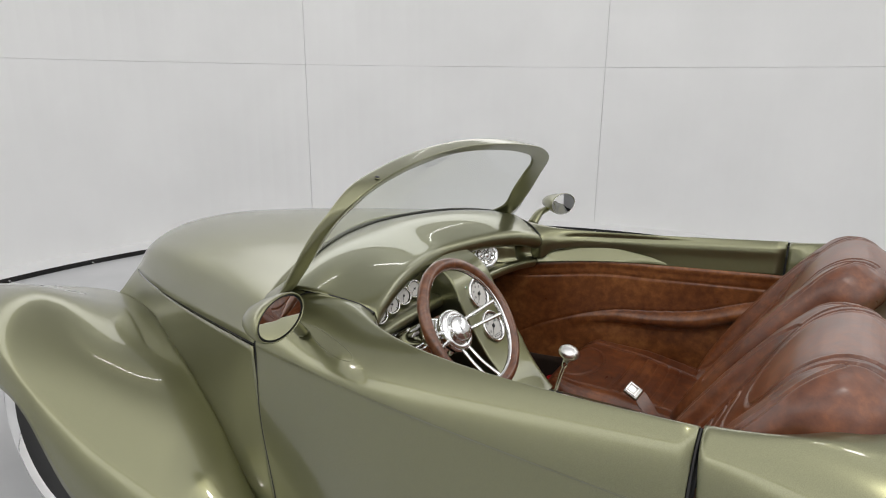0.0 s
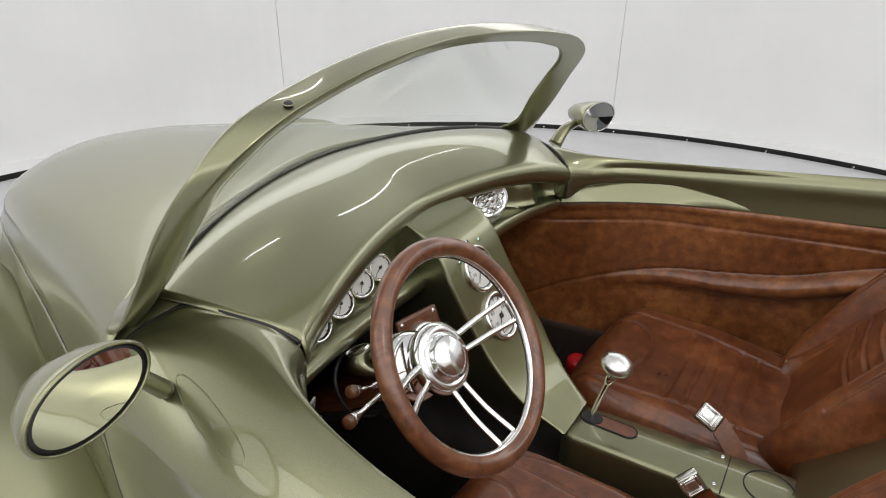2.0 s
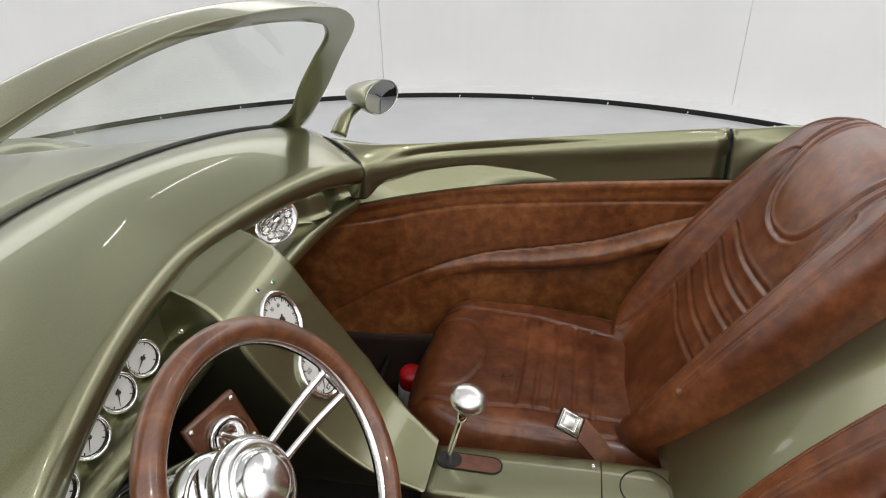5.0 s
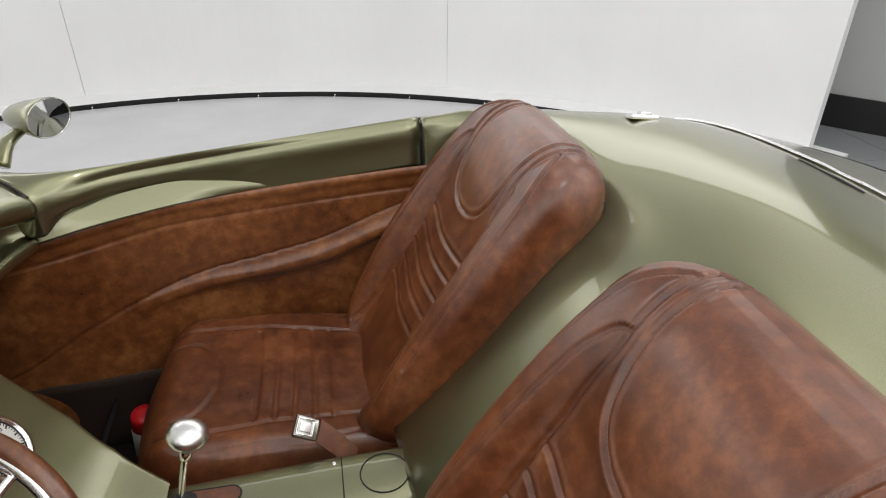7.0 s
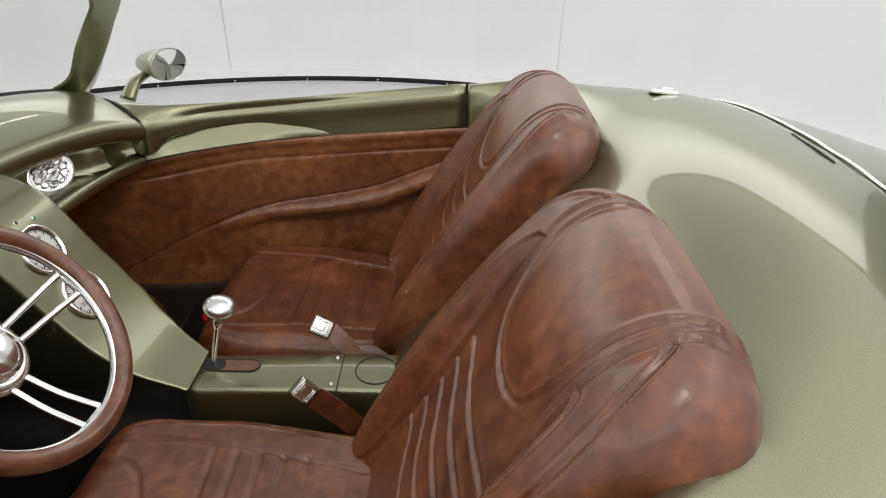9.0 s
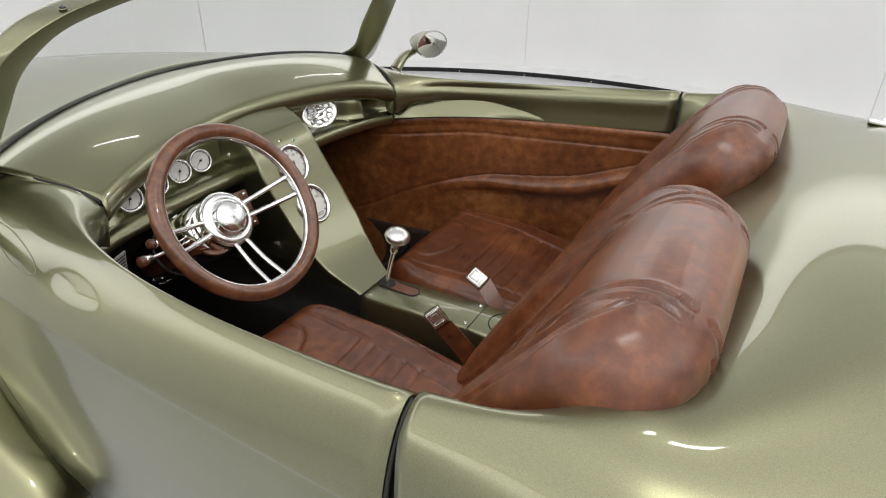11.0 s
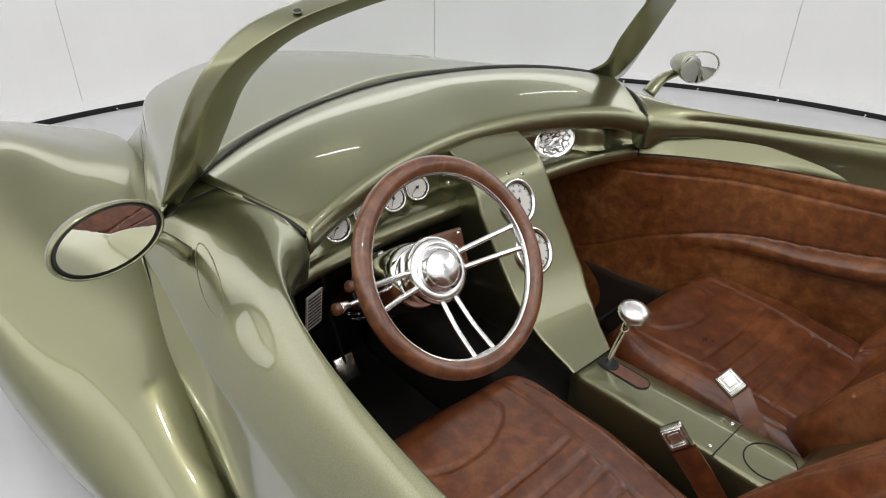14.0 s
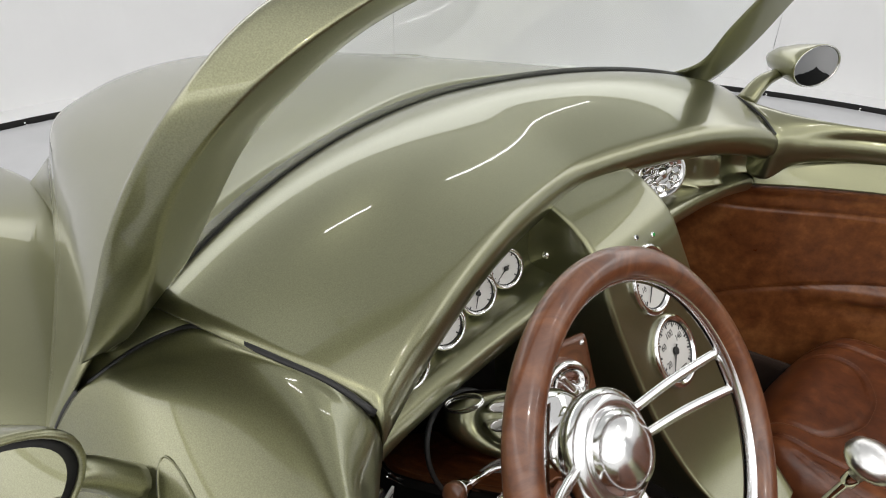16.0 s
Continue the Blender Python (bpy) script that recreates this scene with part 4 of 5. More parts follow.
console = part("console", mesh_of("console", *grid(rows, cap=True, flip=True), PAINT), car, "narrow body-coloured tunnel console")
ZC = 0.4425


def slot_outline(x0, x1, y, r):
    pts = []
    for k in range(13):
        w = math.pi / 2 + math.pi * k / 12
        pts.append((x0 + r + r * math.cos(w), y + r * math.sin(w)))
    for k in range(13):
        w = -math.pi / 2 + math.pi * k / 12
        pts.append((x1 - r + r * math.cos(w), y + r * math.sin(w)))
    return pts


out = slot_outline(0.268, 0.382, 0.008, 0.0175)
part("shifter_slot", mesh_of("shifter_slot", [Vector((x, y, ZC + 0.0022)) for x, y in out] + [Vector((x, y, ZC - 0.004)) for x, y in out],
                             [tuple(range(len(out)))] + [(k, (k + 1) % len(out), (k + 1) % len(out) + len(out), k + len(out)) for k in range(len(out))], LEATHER, False), console, "leather inlay in the shifter slot")
part("shifter_slot", mesh_of("shifter_slot", *tube([(x, y, ZC + 0.002) for x, y in out], 0.0014, 6, closed=True), BLACK), console)
hole = slot_outline(0.270, 0.312, 0.008, 0.0155)
part("shifter_opening", mesh_of("shifter_opening", [Vector((x, y, ZC + 0.0035)) for x, y in hole] + [Vector((x, y, ZC - 0.004)) for x, y in hole],
                                [tuple(range(len(hole)))] + [(k, (k + 1) % len(hole), (k + 1) % len(hole) + len(hole), k + len(hole)) for k in range(len(hole))], BLACK, False), console)
part("console_seam", mesh_of("console_seam", *tube([(0.55, y, ZC + 0.0004) for y in (-0.058, 0, 0.05)] + [(0.55, 0.06, ZC - 0.006), (0.55, 0.082, ZC - 0.038)], 0.0012, 6), BLACK), console)
for x, y in ((0.537, 0.040), (0.537, -0.040)):
    part("screw", mesh_of("screw", *moved(lathe([(0.0045, -0.002), (0.0045, 0.001), (0.003, 0.0024), (0.0012, 0.0024), (0.001, 0.0012)], 14), pose(x, y, ZC)), CHROME), console)
ringpts = [(0.622 + 0.042 * math.cos(w), 0.004 + 0.042 * math.sin(w), ZC + 0.0008) for w in [2 * math.pi * k / 40 for k in range(40)]]
part("cup_holder_lid", mesh_of("cup_holder_lid", *tube(ringpts, 0.0013, 6, closed=True), BLACK), console, "round flush lid")

# shifter
shifter = part("shifter", mesh_of("shifter", *tube(spline([(0.286, 0.008, 0.43), (0.295, 0.008, 0.48), (0.312, 0.008, 0.545), (0.321, 0.008, 0.57)], 5), 0.0055, 10), CHROME), car, "chrome floor shifter with polished mushroom knob")
part("knob", mesh_of("knob", *lathe([(0.009, -0.022), (0.011, -0.012), (0.018, -0.006), (0.028, 0.002), (0.0315, 0.010), (0.030, 0.018), (0.022, 0.0255), (0.010, 0.029), (0.002, 0.0295)], 28), SATIN), shifter, "polished aluminium knob", axis_pose((0.321, 0.008, 0.578), (0.25, 0, 1)))
part("collar", mesh_of("collar", *lathe([(0.008, -0.012), (0.0095, -0.010), (0.0095, 0.006), (0.008, 0.008)], 16), CHROME), shifter, loc=axis_pose((0.314, 0.008, 0.552), (0.25, 0, 1)))

# centre stack
STACK = [(-0.115, 0.822), (-0.06, 0.797), (-0.018, 0.766), (0.012, 0.712), (0.036, 0.665), (0.066, 0.613), (0.115, 0.545), (0.175, 0.487), (0.262, 0.443)]
HALF = [(0.822, -0.088, 0.118), (0.797, -0.088, 0.118), (0.766, -0.094, 0.116), (0.712, -0.097, 0.122), (0.613, -0.088, 0.135), (0.545, -0.085, 0.132), (0.487, -0.078, 0.105), (0.443, -0.068, 0.055)]
HALF_UP = sorted((z, a, c) for z, a, c in HALF)
rows = []
for x, z, _ in spline([(x, z, 0) for x, z in STACK], 6):
    ya, yb = lerp_table(HALF_UP, z)
    back = min(-0.06, x - 0.05)
    low = z - 0.0
    rows.append([(back - 0.12, ya + 0.004, low - 0.02), (x - 0.02, ya + 0.001, low), (x - 0.009, ya, low), (x - 0.003, ya, low), (x, ya + 0.004, low + 0.0005), (x, ya + 0.009, low + 0.0005), (x, ya + 0.02, low + 0.0005), (x + 0.0005, (ya + yb) / 2, low + 0.0005), (x, yb - 0.02, low + 0.0005), (x, yb - 0.009, low + 0.0005), (x, yb - 0.004, low), (x - 0.003, yb, low), (x - 0.009, yb, low), (x - 0.02, yb - 0.001, low), (back - 0.12, yb - 0.004, low - 0.02)])
stack = part("dash_centre_panel", mesh_of("dash_centre_panel", *grid(rows), PAINT), car, "body-coloured dash centre panel sweeping down to the console")


def stack_normal(z):
    pts = spline([(x, zz, 0) for x, zz in STACK], 6)
    k = min(range(len(pts) - 1), key=lambda i: abs(pts[i].y - z))
    a, c = pts[max(0, k - 1)], pts[k + 1]
    t = Vector((c.x - a.x, 0, c.y - a.y)).normalized()
    n = Vector((-t.z, 0, t.x))
    return (n if n.x > 0 else -n), pts[k].x


def text_on(body, size, loc, parent, material, name="dial_number"):
    cu = bpy.data.curves.new(name, "FONT")
    cu.body, cu.size, cu.align_x, cu.align_y, cu.extrude = body, size, "CENTER", "CENTER", 0.0001
    tmp = bpy.data.objects.new(name, cu)
    scene.collection.objects.link(tmp)
    deps = bpy.context.evaluated_depsgraph_get()
    me = bpy.data.meshes.new_from_object(tmp.evaluated_get(deps))
    bpy.data.objects.remove(tmp)
    me.materials.clear()
    me.materials.append(material)
    return part(name, me, parent, loc=loc)


def gauge(parent, loc, radius, label, numbers=(), needle=0.0, ticks=20, odometer=False):
    """A round dial: chrome bezel, white face, ticks, numbers, needle, glass."""
    g = part("gauge", mesh_of("gauge", *lathe([(radius * 0.9, -0.018), (radius * 1.0, -0.004), (radius * 1.06, 0.0), (radius * 1.08, 0.003), (radius * 1.05, 0.0065), (radius * 0.97, 0.0075), (radius * 0.9, 0.0055), (radius * 0.86, 0.0015)], 40), CHROME), parent, label, loc)
    part("dial_rim", mesh_of("dial_rim", *grid([[(q * radius * math.cos(w), q * radius * math.sin(w), h) for w in [math.pi * k / 18 for k in range(36)]] for q, h in ((0.90, 0.0042), (0.835, 0.0020))], closed_v=True, flip=True), BLACK), g)
    part("dial", mesh_of("dial", *lathe([(radius * 0.88, 0.001), (radius * 0.88, 0.0016), (radius * 0.02, 0.0017)], 36), DIAL, False), g)
    geos = []
    for k in range(ticks + 1):
        w = radians(225 - 270 * k / ticks)
        long = k % 4 == 0
        r0 = radius * (0.70 if long else 0.76)
        geos.append(moved(box(radius * 0.83 - r0, radius * (0.06 if long else 0.03), 0.0003), Matrix.Rotation(w, 4, "Z") @ pose((r0 + radius * 0.83) / 2, 0, 0.0019)))
    part("scale", mesh_of("scale", *joined(*geos), INK, False), g, "fine black scale marks")
    for body, ang, rr, size in numbers:
        w = radians(ang)
        text_on(body, radius * size, pose(radius * rr * math.cos(w), radius * rr * math.sin(w), 0.002), g, INK)
    w = Matrix.Rotation(radians(needle), 4, "Z")
    part("needle", mesh_of("needle", *joined(moved(lathe([(radius * 0.12, 0.003), (radius * 0.11, 0.006), (radius * 0.03, 0.0065)], 18), Matrix()),
                                             moved(([Vector(v) for v in ((-0.2, -0.035, 0.004), (0.72, -0.008, 0.004), (0.72, 0.008, 0.004), (-0.2, 0.035, 0.004), (-0.2, 0, 0.006), (0.7, 0, 0.005))],
                                                    [(0, 1, 5, 4), (2, 3, 4, 5), (1, 2, 5), (3, 0, 4)]), w @ Matrix.Diagonal((radius, radius, 1, 1)))), INK, False), g)
    if odometer:
        part("odometer", mesh_of("odometer", *moved(box(radius * 0.66, radius * 0.15, 0.0006, 0.0002), pose(0, -radius * 0.62, 0.0021)), INK, False), g)
        for k in range(6):
            part("odometer_digit", mesh_of("odometer_digit", *moved(box(radius * 0.055, radius * 0.1, 0.0004), pose(radius * (-0.25 + 0.1 * k), -radius * 0.62, 0.0026)), WHITE, False), g)
    return g


for y, z, r, numbers, needle, odo, label in (
        (0.006, 0.709, 0.047, (("10", 195, 0.52, 0.24), ("20", 150, 0.52, 0.2), ("30", 100, 0.52, 0.2), ("40", 55, 0.52, 0.2)), 230, False, "white-faced rev counter with chrome bezel"),
        (0.008, 0.612, 0.049, (("20", 205, 0.52, 0.25), ("60", 145, 0.54, 0.25), ("100", 88, 0.5, 0.27), ("140", 30, 0.5, 0.25)), 228, True, "white-faced speedometer with chrome bezel")):
    n, x = stack_normal(z)
    gauge(stack, axis_pose(Vector((x, y, z)) + n * 0.002, n), r, label, numbers, needle, 40, odo)
for (y, z, m) in ((0.004, 0.764, BLACK), (0.044, 0.756, GREEN), (-0.048, 0.742, GREEN)):
    n, x = stack_normal(z)
    p = axis_pose(Vector((x, y, z)) + n * 0.001, n)
    led = part("indicator_lamp", mesh_of("indicator_lamp", *lathe([(0.0042, -0.002), (0.0042, 0.002), (0.003, 0.003)], 14), CHROME), stack, loc=p)
    part("lens", mesh_of("lens", *lathe([(0.003, 0.002), (0.0026, 0.004), (0.001, 0.0045)], 12), m), led)
sc = axis_pose((-0.097, -0.0925, 0.745), (0, -1, 0.05), (1, 0, 0))
part("screw", mesh_of("screw", *lathe([(0.0055, -0.002), (0.0055, 0.001), (0.0035, 0.0028), (0.0012, 0.0028), (0.001, 0.0014)], 16), CHROME), stack, loc=sc)

# small gauges on the fascia
for y, x in ((-0.392, -0.072), (-0.314, -0.090), (-0.238, -0.106), (-0.168, -0.118)):
    gauge(car, axis_pose((x + 0.008, y, 0.752), (0.93, -0.22, 0.30)), 0.0255, "small white-faced gauge with chrome bezel", (), 240 + 60 * math.sin(y * 40), 12)
# oval clock emblem on the far side
m = axis_pose((-0.104, 0.262, 0.755), (0.88, -0.30, 0.38))
clock = part("clock", mesh_of("clock", *moved(lathe([(0.046, -0.008), (0.048, 0.002), (0.044, 0.005), (0.040, 0.003), (0.002, 0.003)], 36), Matrix.Diagonal((1.25, 0.9, 1, 1))), CHROME), car, "oval chrome clock with scrolled openwork face", m)
wide = Matrix.Diagonal((1.25, 1.25, 1, 1))
for k in range(10):
    w = 2 * math.pi * k / 10
    cx, cy = 0.026 * math.cos(w), 0.0182 * math.sin(w)
    ring = [(cx + 0.008 * math.cos(a), cy + 0.006 * math.sin(a), 0.005 + 0.002 * math.sin(2 * a + k)) for a in [2 * math.pi * j / 12 for j in range(12)]]
    part("scroll", mesh_of("scroll", *moved(tube(ring, 0.0018, 6, closed=True), wide), POLISHED), clock)
part("clock_bar", mesh_of("clock_bar", *moved(moved(box(0.034, 0.007, 0.004, 0.001), pose(0.0, 0, 0.006, 0, 0, 18)), wide), POLISHED), clock)
part("clock_boss", mesh_of("clock_boss", *moved(moved(lathe([(0.009, 0.003), (0.008, 0.007), (0.004, 0.009)], 16), pose(0, 0.002, 0)), wide), POLISHED), clock)

# ignition plate below the dash
m = axis_pose((0.004, -0.190, 0.652), (0.86, -0.40, 0.32))
ign = part("ignition_plate", mesh_of("ignition_plate", *box(0.088, 0.088, 0.012, 0.006, 2), WOOD), car, "brown wood plate holding the ignition switch", m)
part("ignition_bezel", mesh_of("ignition_bezel", *moved(lathe([(0.027, 0.004), (0.030, 0.008), (0.030, 0.018), (0.026, 0.022), (0.022, 0.018), (0.021, 0.010), (0.004, 0.009)], 32), pose(0, -0.004, 0)), CHROME), ign)
part("ignition_switch", mesh_of("ignition_switch", *moved(box(0.008, 0.03, 0.01, 0.003), pose(0, -0.004, 0.014, 0, 0, 30)), POLISHED), ign)
for x, y in ((-0.035, 0.035), (0.035, 0.035), (0.035, -0.035)):
    part("screw", mesh_of("screw", *moved(lathe([(0.004, 0.004), (0.004, 0.007), (0.002, 0.009)], 12), pose(x, y, 0)), CHROME), ign)

# ---- steering wheel and column ----
WN = Vector((math.cos(radians(34.3)), 0, math.sin(radians(34.3))))
WC = Vector((0.183, -0.326, 0.76))
WM = axis_pose(WC, WN, (0, 1, 0))
steer = new("steering_wheel")
steer.parent = car
steer.matrix_basis = WM
tagged(steer, "steering wheel with wooden rim and twin polished spokes")
RW = 0.1665
part("rim", mesh_of("rim", *tube([(RW * math.cos(a), RW * math.sin(a), 0) for a in [2 * math.pi * k / 96 for k in range(96)]], 0.0152, 18, closed=True), WOOD), steer, "varnished brown wood rim")
part("rim_core", mesh_of("rim_core", *tube([((RW - 0.0135) * math.cos(a), (RW - 0.0135) * math.sin(a), -0.002) for a in [2 * math.pi * k / 96 for k in range(96)]], 0.0045, 10, closed=True, flat=1.5), POLISHED), steer)
for ang in (0, -92, 180):
    for s in (-1, 1):
        a = radians(ang)
        d, n = Vector((math.cos(a), math.sin(a), 0)), Vector((-math.sin(a), math.cos(a), 0))
        p0 = d * 0.048 + n * 0.014 * s + Vector((0, 0, -0.052))
        p1 = d * 0.10 + n * 0.017 * s + Vector((0, 0, -0.034))
        p2 = d * 0.154 + n * 0.0205 * s + Vector((0, 0, -0.004))
        part("spoke", mesh_of("spoke", *tube(spline([p0, p1, p2], 6), 0.0052, 10, flat=0.75), POLISHED), steer)
    part("spoke_bridge", mesh_of("spoke_bridge", *tube([d * 0.152 + n * k * 0.0105 + Vector((0, 0, -0.006)) for k in (-2, -1, 0, 1, 2)], 0.0055, 8), POLISHED), steer)
part("hub", mesh_of("hub", *moved(lathe([(0.030, -0.085), (0.046, -0.080), (0.056, -0.068), (0.0585, -0.058), (0.057, -0.050), (0.050, -0.044), (0.042, -0.0435), (0.038, -0.046)], 48), Matrix()), BRUSHED), steer, "chrome hub ring")
part("horn_button", mesh_of("horn_button", *lathe([(0.040, -0.05), (0.040, -0.044), (0.037, -0.034), (0.030, -0.0265), (0.020, -0.0225), (0.010, -0.021), (0.001, -0.0208)], 48), BRUSHED), steer, "domed chrome horn button")
column = part("steering_column", mesh_of("steering_column", *lathe([(0.022, -0.62), (0.022, -0.43), (0.030, -0.42), (0.044, -0.405), (0.054, -0.38), (0.059, -0.34), (0.061, -0.28), (0.061, -0.13), (0.058, -0.112), (0.050, -0.103), (0.036, -0.098), (0.034, -0.08)], 40), CHROME), car, "polished steering column shroud", WM)
part("column_ring", mesh_of("column_ring", *tube([(0.061 * math.cos(a), 0.0615 * math.sin(a), -0.255) for a in [2 * math.pi * k / 40 for k in range(40)]], 0.0032, 8, closed=True), BLACK), column)
emb = axis_pose(Vector((-0.012, 0.058, -0.215)), (-0.2, 1, 0), (0, 0, 1))
part("column_emblem", mesh_of("column_emblem", *moved(tube([(0.03 * math.cos(a), 0.013 * math.sin(a), 0.003) for a in [2 * math.pi * k / 30 for k in range(30)]], 0.0016, 6, closed=True), Matrix()), POLISHED), column, "raised oval emblem", emb)
for end, start in (((0.09, -0.490, 0.70), (0.075, -0.375, 0.683)), ((0.051, -0.439, 0.701), (0.04, -0.372, 0.665))):
    e, s = Vector(end), Vector(start)
    stalk = part("column_stalk", mesh_of("column_stalk", *tube([s, s.lerp(e, 0.5), e], 0.0038, 8), CHROME), car, "chrome column lever with wooden tip")
    d = (e - s).normalized()
    part("stalk_tip", mesh_of("stalk_tip", *lathe([(0.0045, -0.022), (0.008, -0.016), (0.0095, -0.004), (0.0105, 0.0)], 18), CHROME), stalk, loc=axis_pose(e, d))
    part("stalk_cap", mesh_of("stalk_cap", *lathe([(0.0105, 0.0), (0.0105, 0.008), (0.009, 0.011), (0.002, 0.012)], 18), WOOD), stalk, loc=axis_pose(e, d))

# ---- mirrors ----
def side_mirror(sg, centre, base, normal, length, label):
    """Bullet mirror: painted shell, rim, glass, foot."""
    c, bs, n = Vector(centre), Vector(base), Vector(normal).normalized()
    m = axis_pose(c, n, Vector((0, -sg, 0.16)) if sg < 0 else Vector((0, sg, 0.1)))
    sx, sy = (0.080, 0.047) if sg < 0 else (0.058, 0.043)
    root = part("side_mirror", mesh_of("side_mirror", *moved(lathe([(0.02, -length), (0.30, -length * 0.94), (0.58, -length * 0.76), (0.82, -length * 0.45), (0.96, -length * 0.15), (1.0, 0.0), (0.985, 0.004), (0.94, 0.003), (0.92, -0.006)], 40), Matrix.Diagonal((sx, sy, 1, 1))), PAINT), car, label, m)
    part("bezel", mesh_of("bezel", *moved(tube([(0.955 * math.cos(a), 0.955 * math.sin(a), 0) for a in [2 * math.pi * k / 48 for k in range(48)]], 0.03 if sg < 0 else 0.018, 8, closed=True), Matrix.Diagonal((sx, sy, 0.09, 1)) @ pose(0, 0, 0.03)), CHROME if sg > 0 else PAINT), root)
    part("seal", mesh_of("seal", *moved(lathe([(0.93, -0.002), (0.93, 0.0015), (0.80 if sg < 0 else 0.9, 0.0005)], 48), Matrix.Diagonal((sx, sy, 1, 1))), BLACK), root)
    part("mirror_glass", mesh_of("mirror_glass", *moved(lathe([(0.845 if sg < 0 else 0.915, -0.001), (0.845 if sg < 0 else 0.915, 0.002), (0.01, 0.003)], 48), Matrix.Diagonal((sx, sy, 1, 1))), MIRROR, False), root, "oval mirror glass")
    back = c - n * length * 0.55
    inner = back + Vector((0, -0.03 * sg, -0.02))
    foot = [bs + Vector((0.0, 0, -0.008)), bs.lerp(inner, 0.4) + Vector((0, 0, 0.012)), inner]
    part("foot", mesh_of("foot", *tube(spline(foot, 6), [(0.019 if sg < 0 else 0.024) - (0.007 if sg < 0 else 0.010) * k / 12 for k in range(13)], 14, flat=0.7), PAINT), root, loc=m.inverted())
    return root


side_mirror(-1, (-0.035, -0.760, 0.868), (-0.085, -0.652, 0.794), (0.985, 0.12, 0.10), 0.085, "oval body-coloured driver's door mirror")
side_mirror(1, (-0.029, 0.768, 0.871), (-0.125, 0.69, 0.80), (0.84, -0.53, 0.06), 0.135, "oval body-coloured passenger's door mirror with chrome rim")
# blister plate on each door top behind the mirror
pts = [(-0.03 + 0.085 * math.cos(a) * (1.0 if math.cos(a) < 0 else 1.05), -0.652 + 0.014 * math.sin(a) - 0.022 * math.cos(a)) for a in [2 * math.pi * k / 36 for k in range(36)]]


def door_z(x, y):
    best = sorted(((p[0] - x) ** 2 + (p[1] - y) ** 2, p[2]) for row in DOOR_SKIN for p in row if p[2] > 0.72)[:4]
    w = [1 / (d + 1e-6) for d, _ in best]
    return sum(a * z for a, (_, z) in zip(w, best)) / sum(w)


for d, sg in zip(doors, (1, -1)):
    part("mirror_blister", mesh_of("mirror_blister", *tube([(x + 0.03, sg * y, door_z(x + 0.03, y) + 0.0) for x, y in pts], 0.0011, 6, closed=True), PAINT), d)

# ---- seat belts ----
BUCKLE = mat("worn_buckle_chrome", (0.5, 0.49, 0.47), 0.22, 1.0)


def belt(centre, normal, up, tail, label):
    m = axis_pose(centre, normal, up)
    b0 = part("seat_belt", mesh_of("seat_belt", *moved(box(0.045, 0.039, 0.016, 0.004, 2), Matrix()), BUCKLE), car, label, m)
    part("release_button", mesh_of("release_button", *moved(box(0.021, 0.019, 0.005, 0.002), pose(0.004, 0, 0.0085)), SATIN), b0)
    part("button_frame", mesh_of("button_frame", *joined(*[moved(box(*s, 0.006, 0.001), pose(*p, 0.010)) for s, p in (((0.033, 0.003), (0.004, 0.014)), ((0.033, 0.003), (0.004, -0.014)), ((0.003, 0.025), (0.019, 0)), ((0.003, 0.025), (-0.011, 0)))]), CHROME), b0)
    a = Vector(centre) - m.to_3x3() @ Vector((0.025, 0, 0))
    t = Vector(tail)
    mid = a.lerp(t, 0.5) + Vector((0, 0, 0.004))
    wide = (m.to_3x3() @ Vector((0, 1, 0))).normalized()
    rows = []
    for p in spline([a, mid, t], 6):
        n = Vector(normal).normalized()
        rows.append([p + wide * s * 0.021 + n * h for s, h in ((-1, -0.002), (1, -0.002), (1, 0.002), (-1, 0.002))])
    part("strap", mesh_of("strap", *grid(rows, closed_v=True, cap=True), LEATHER, False), b0, "brown leather sleeve", m.inverted())


belt((0.492, 0.108, 0.470), (0.35, -0.62, 0.70), (-0.75, -0.1, 0.55), (0.575, 0.085, 0.395), "passenger belt buckle in chrome with brown leather sleeve")
belt((0.508, -0.122, 0.498), (0.45, -0.70, 0.10), (-0.55, 0.0, 0.60), (0.60, -0.090, 0.37), "driver belt buckle in chrome with brown leather sleeve")

# ---- inside floor, firewall, pedals ----
part("floor_pan", mesh_of("floor_pan", *moved(box(1.55, 1.16, 0.02), pose(0.12, 0, 0.085)), DARK), car, "black carpeted floor")
part("firewall", mesh_of("firewall", *moved(box(0.02, 1.12, 0.66), pose(-0.46, 0, 0.42, 0, 12, 0)), DARK), car, "black carpeted firewall")
part("tunnel", mesh_of("tunnel", *moved(box(0.75, 0.2, 0.26, 0.04, 3), pose(-0.08, 0, 0.21)), DARK), car, "black carpeted transmission tunnel")
part("kick_bar", mesh_of("kick_bar", *tube([(0.02, 0.13, 0.215), (0.02, 0.35, 0.225), (0.02, 0.58, 0.235)], 0.006, 8), BLACK), car)
for y in (-0.40, -0.28):
    pd = part("pedal", mesh_of("pedal", *moved(box(0.012, 0.06, 0.07, 0.006), pose(-0.26, y, 0.24, 0, -30, 0)), POLISHED), car, "ribbed metal pedal")
    part("pedal_arm", mesh_of("pedal_arm", *tube([(-0.265, y, 0.25), (-0.33, y, 0.4), (-0.34, y, 0.52)], 0.006, 8), BLACK), pd)
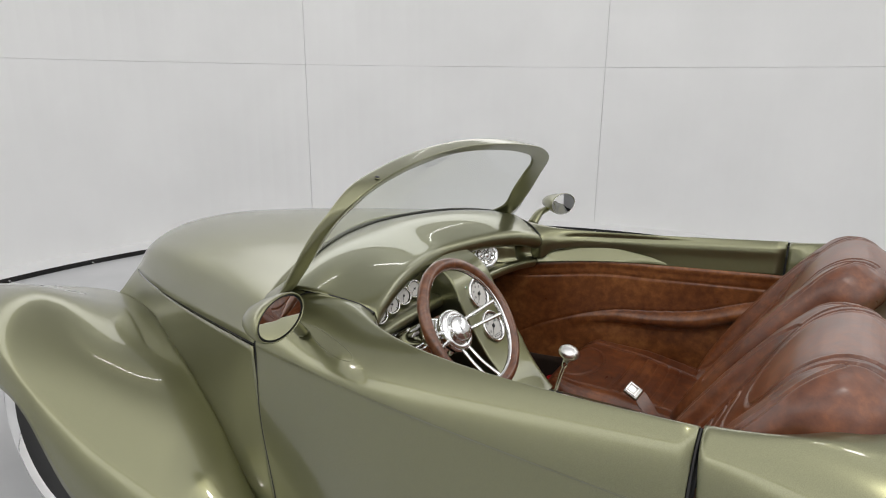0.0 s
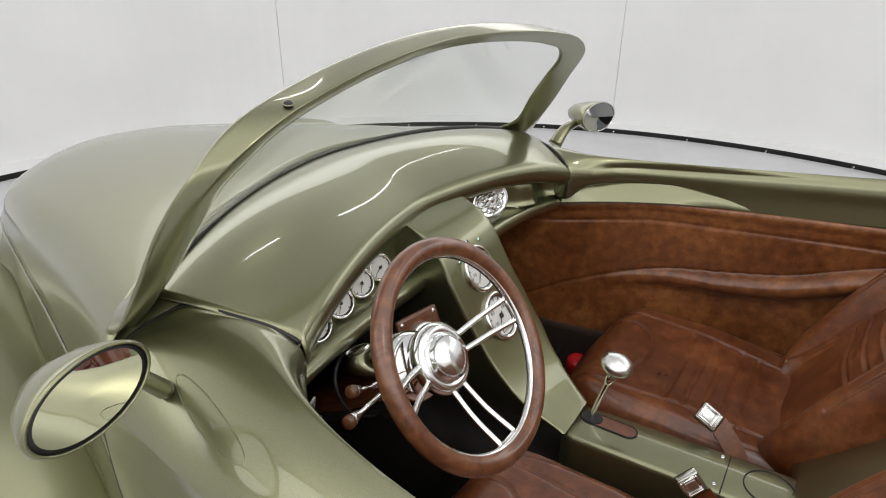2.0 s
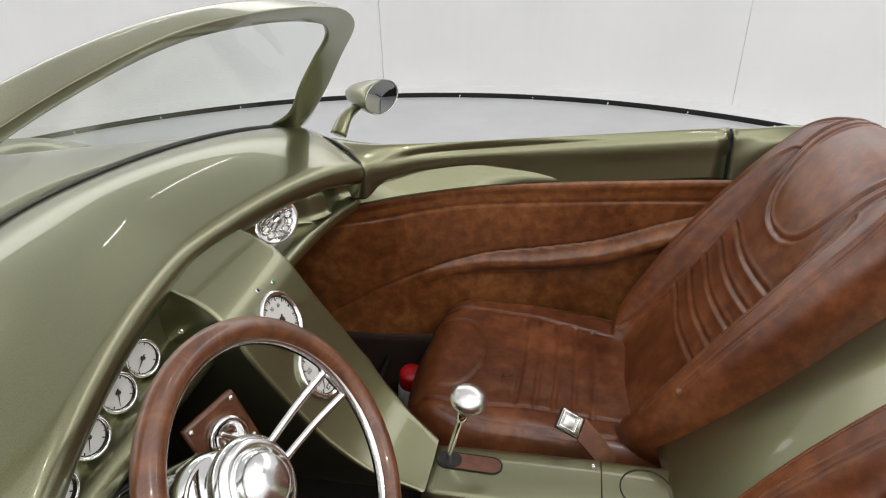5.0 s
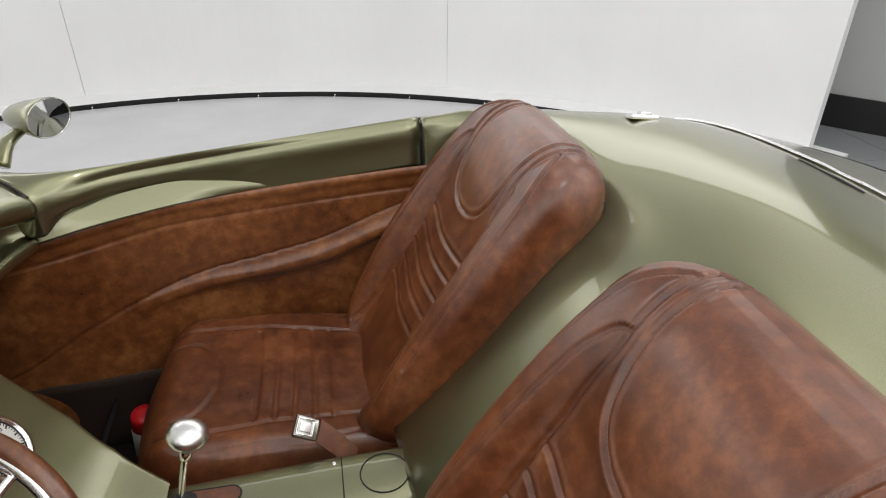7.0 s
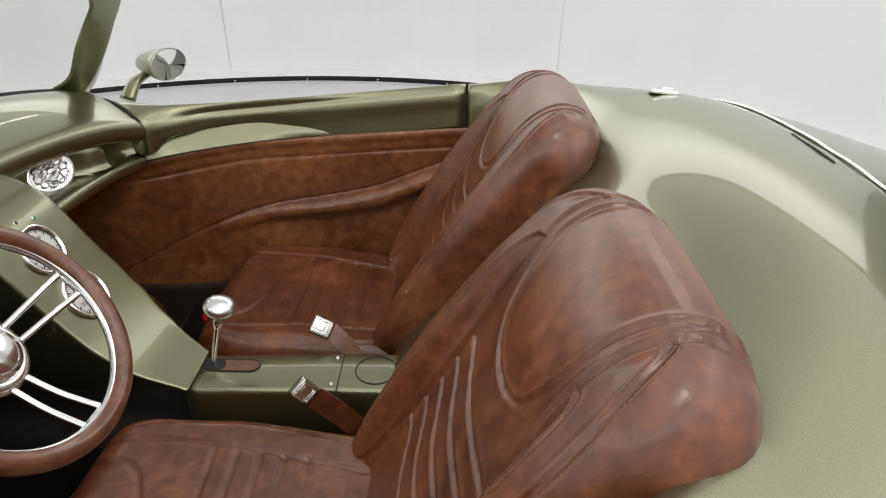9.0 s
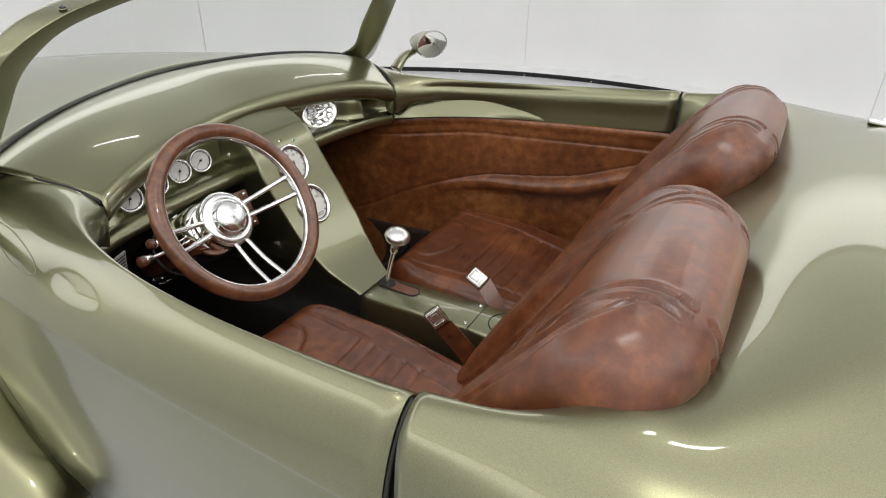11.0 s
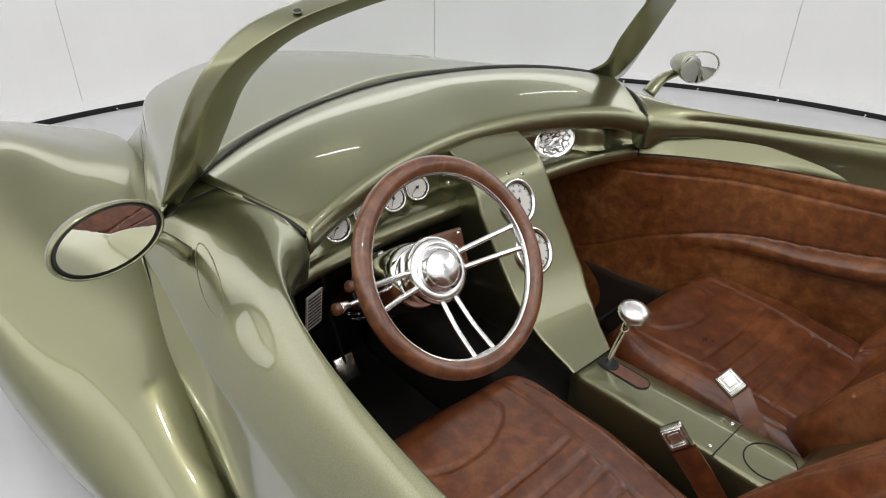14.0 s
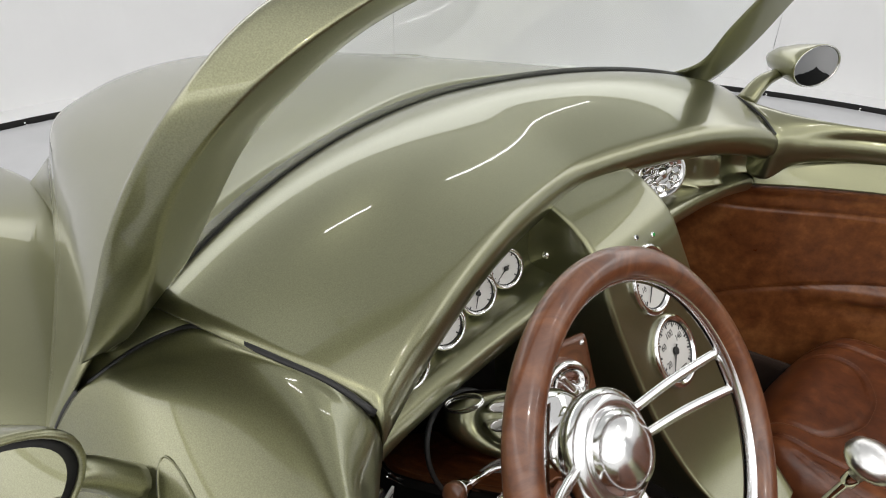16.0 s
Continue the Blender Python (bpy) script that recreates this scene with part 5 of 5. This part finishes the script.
tag = part("dash_tag", mesh_of("dash_tag", *moved(box(0.003, 0.042, 0.075, 0.001), pose(-0.005, -0.485, 0.645, 0, 8, 20)), mat("grey_tag", (0.35, 0.35, 0.34), 0.6), False), car, "grey printed tag under the dash")
for k in range(9):
    part("print_bar", mesh_of("print_bar", *moved(box(0.001, 0.034, 0.0028), pose(-0.005, -0.485, 0.645, 0, 8, 20) @ pose(0.0018, 0, 0.03 - 0.0075 * k)), INK, False), tag)
part("door_lamp", mesh_of("door_lamp", *moved(box(0.012, 0.03, 0.014, 0.003), pose(0.06, -0.545, 0.60, 0, 0, 20)), CHROME), car, "small chrome courtesy lamp")

kick = [[(x, -0.525 - 0.012 * math.sin(k / 9 * 3), z0 + (0.09 - z0) * k / 9) for k in range(10)] for x, z0 in ((-0.44, 0.30), (-0.2, 0.300), (0.0, 0.305), (0.14, 0.320), (0.2, 0.325))]
for m in (False, True):
    sheet("kick_panel", kick, DARK_BROWN, car, "dark brown carpeted kick panel", thick=0.006, mirror=m)

# ---- road wheels ----
def road_wheel(x, y):
    sg = -1 if y < 0 else 1
    root = new("road_wheel")
    root.parent = car
    root.matrix_basis = pose(x, y, 0.30, 90 if sg < 0 else -90, 0, 0)
    tagged(root, "wide polished alloy wheel with low black tyre")
    part("tyre", mesh_of("tyre", *lathe([(0.262, -0.085), (0.28, -0.09), (0.296, -0.08), (0.30, -0.05), (0.30, 0.03), (0.296, 0.05), (0.285, 0.058), (0.27, 0.056), (0.262, 0.045)], 64), BLACK), root)
    part("rim", mesh_of("rim", *lathe([(0.245, -0.08), (0.262, 0.04), (0.270, 0.054), (0.268, 0.064), (0.258, 0.062), (0.250, 0.050), (0.246, 0.048), (0.242, 0.034), (0.236, 0.030), (0.228, 0.0)], 64), CHROME), root, "polished stepped rim")
    part("wheel_back", mesh_of("wheel_back", *lathe([(0.24, -0.02), (0.24, -0.01), (0.02, -0.01)], 40), BLACK), root)
    for k in range(5):
        a = 2 * math.pi * k / 5
        d, n = Vector((math.cos(a), math.sin(a), 0)), Vector((-math.sin(a), math.cos(a), 0))
        rows = [[d * r + n * w * s + Vector((0, 0, h)) for s, h in ((-1, z - 0.02), (-0.8, z), (0.8, z), (1, z - 0.02))] for r, w, z in ((0.04, 0.034, 0.055), (0.12, 0.03, 0.045), (0.20, 0.04, 0.035), (0.235, 0.055, 0.04))]
        part("spoke", mesh_of("spoke", *grid(rows, closed_v=True, cap=True), mat("dark_alloy", (0.05, 0.05, 0.05), 0.3, 0.9) if k == 0 and "dark_alloy" not in bpy.data.materials else bpy.data.materials["dark_alloy"]), root)
    part("centre_cap", mesh_of("centre_cap", *lathe([(0.045, 0.02), (0.045, 0.06), (0.036, 0.068), (0.01, 0.07)], 24), CHROME), root)


for x, y in ((-0.96, -0.80), (-0.96, 0.80), (1.70, -0.80), (1.70, 0.80)):
    road_wheel(x, y)

# ---- loose things ----
can = tagged(new("spray_can"), "white spray can with red cap standing on the carpet", "can")
can.matrix_basis = pose(0.088, 0.455, 0.096, 4, 6, 0)
part("can_body", mesh_of("can_body", *lathe([(0.031, 0.0), (0.0335, 0.003), (0.0335, 0.118), (0.031, 0.124), (0.026, 0.128)], 32), WHITE), can)
part("cap", mesh_of("cap", *lathe([(0.0315, 0.122), (0.0325, 0.124), (0.0315, 0.158), (0.028, 0.164), (0.012, 0.167)], 32), RED), can, "red plastic cap")
part("label_band", mesh_of("label_band", *lathe([(0.0338, 0.012), (0.0339, 0.014), (0.0339, 0.036), (0.0338, 0.038)], 32), RED), can, "red printed band")
for z, w in ((0.10, 0.020), (0.088, 0.026), (0.076, 0.018), (0.064, 0.024)):
    part("print_bar", mesh_of("print_bar", *moved(box(0.002, w, 0.005), Matrix.Rotation(radians(-60), 4, "Z") @ pose(0.0335, 0, z)), INK, False), can)

# ---- brackets along the turntable gap ----
for k in range(26):
    a = radians(33.7 + 8.75 * k)
    if k == 0:
        first = part("gap_bracket", mesh_of("gap_bracket", *joined(box(0.05, 0.012, 0.006, 0.002), moved(lathe([(0.008, 0.0), (0.008, 0.006), (0.005, 0.008)], 12), pose(0.012, 0, 0))), POLISHED), pit, loc=pose(CX + R_TABLE * math.cos(a), CY + R_TABLE * math.sin(a), 0.003, 0, 0, math.degrees(a)))
    else:
        ob = new("gap_bracket", first.data)
        ob.parent = pit
        ob.matrix_basis = pose(CX + R_TABLE * math.cos(a), CY + R_TABLE * math.sin(a), 0.003, 0, 0, math.degrees(a))
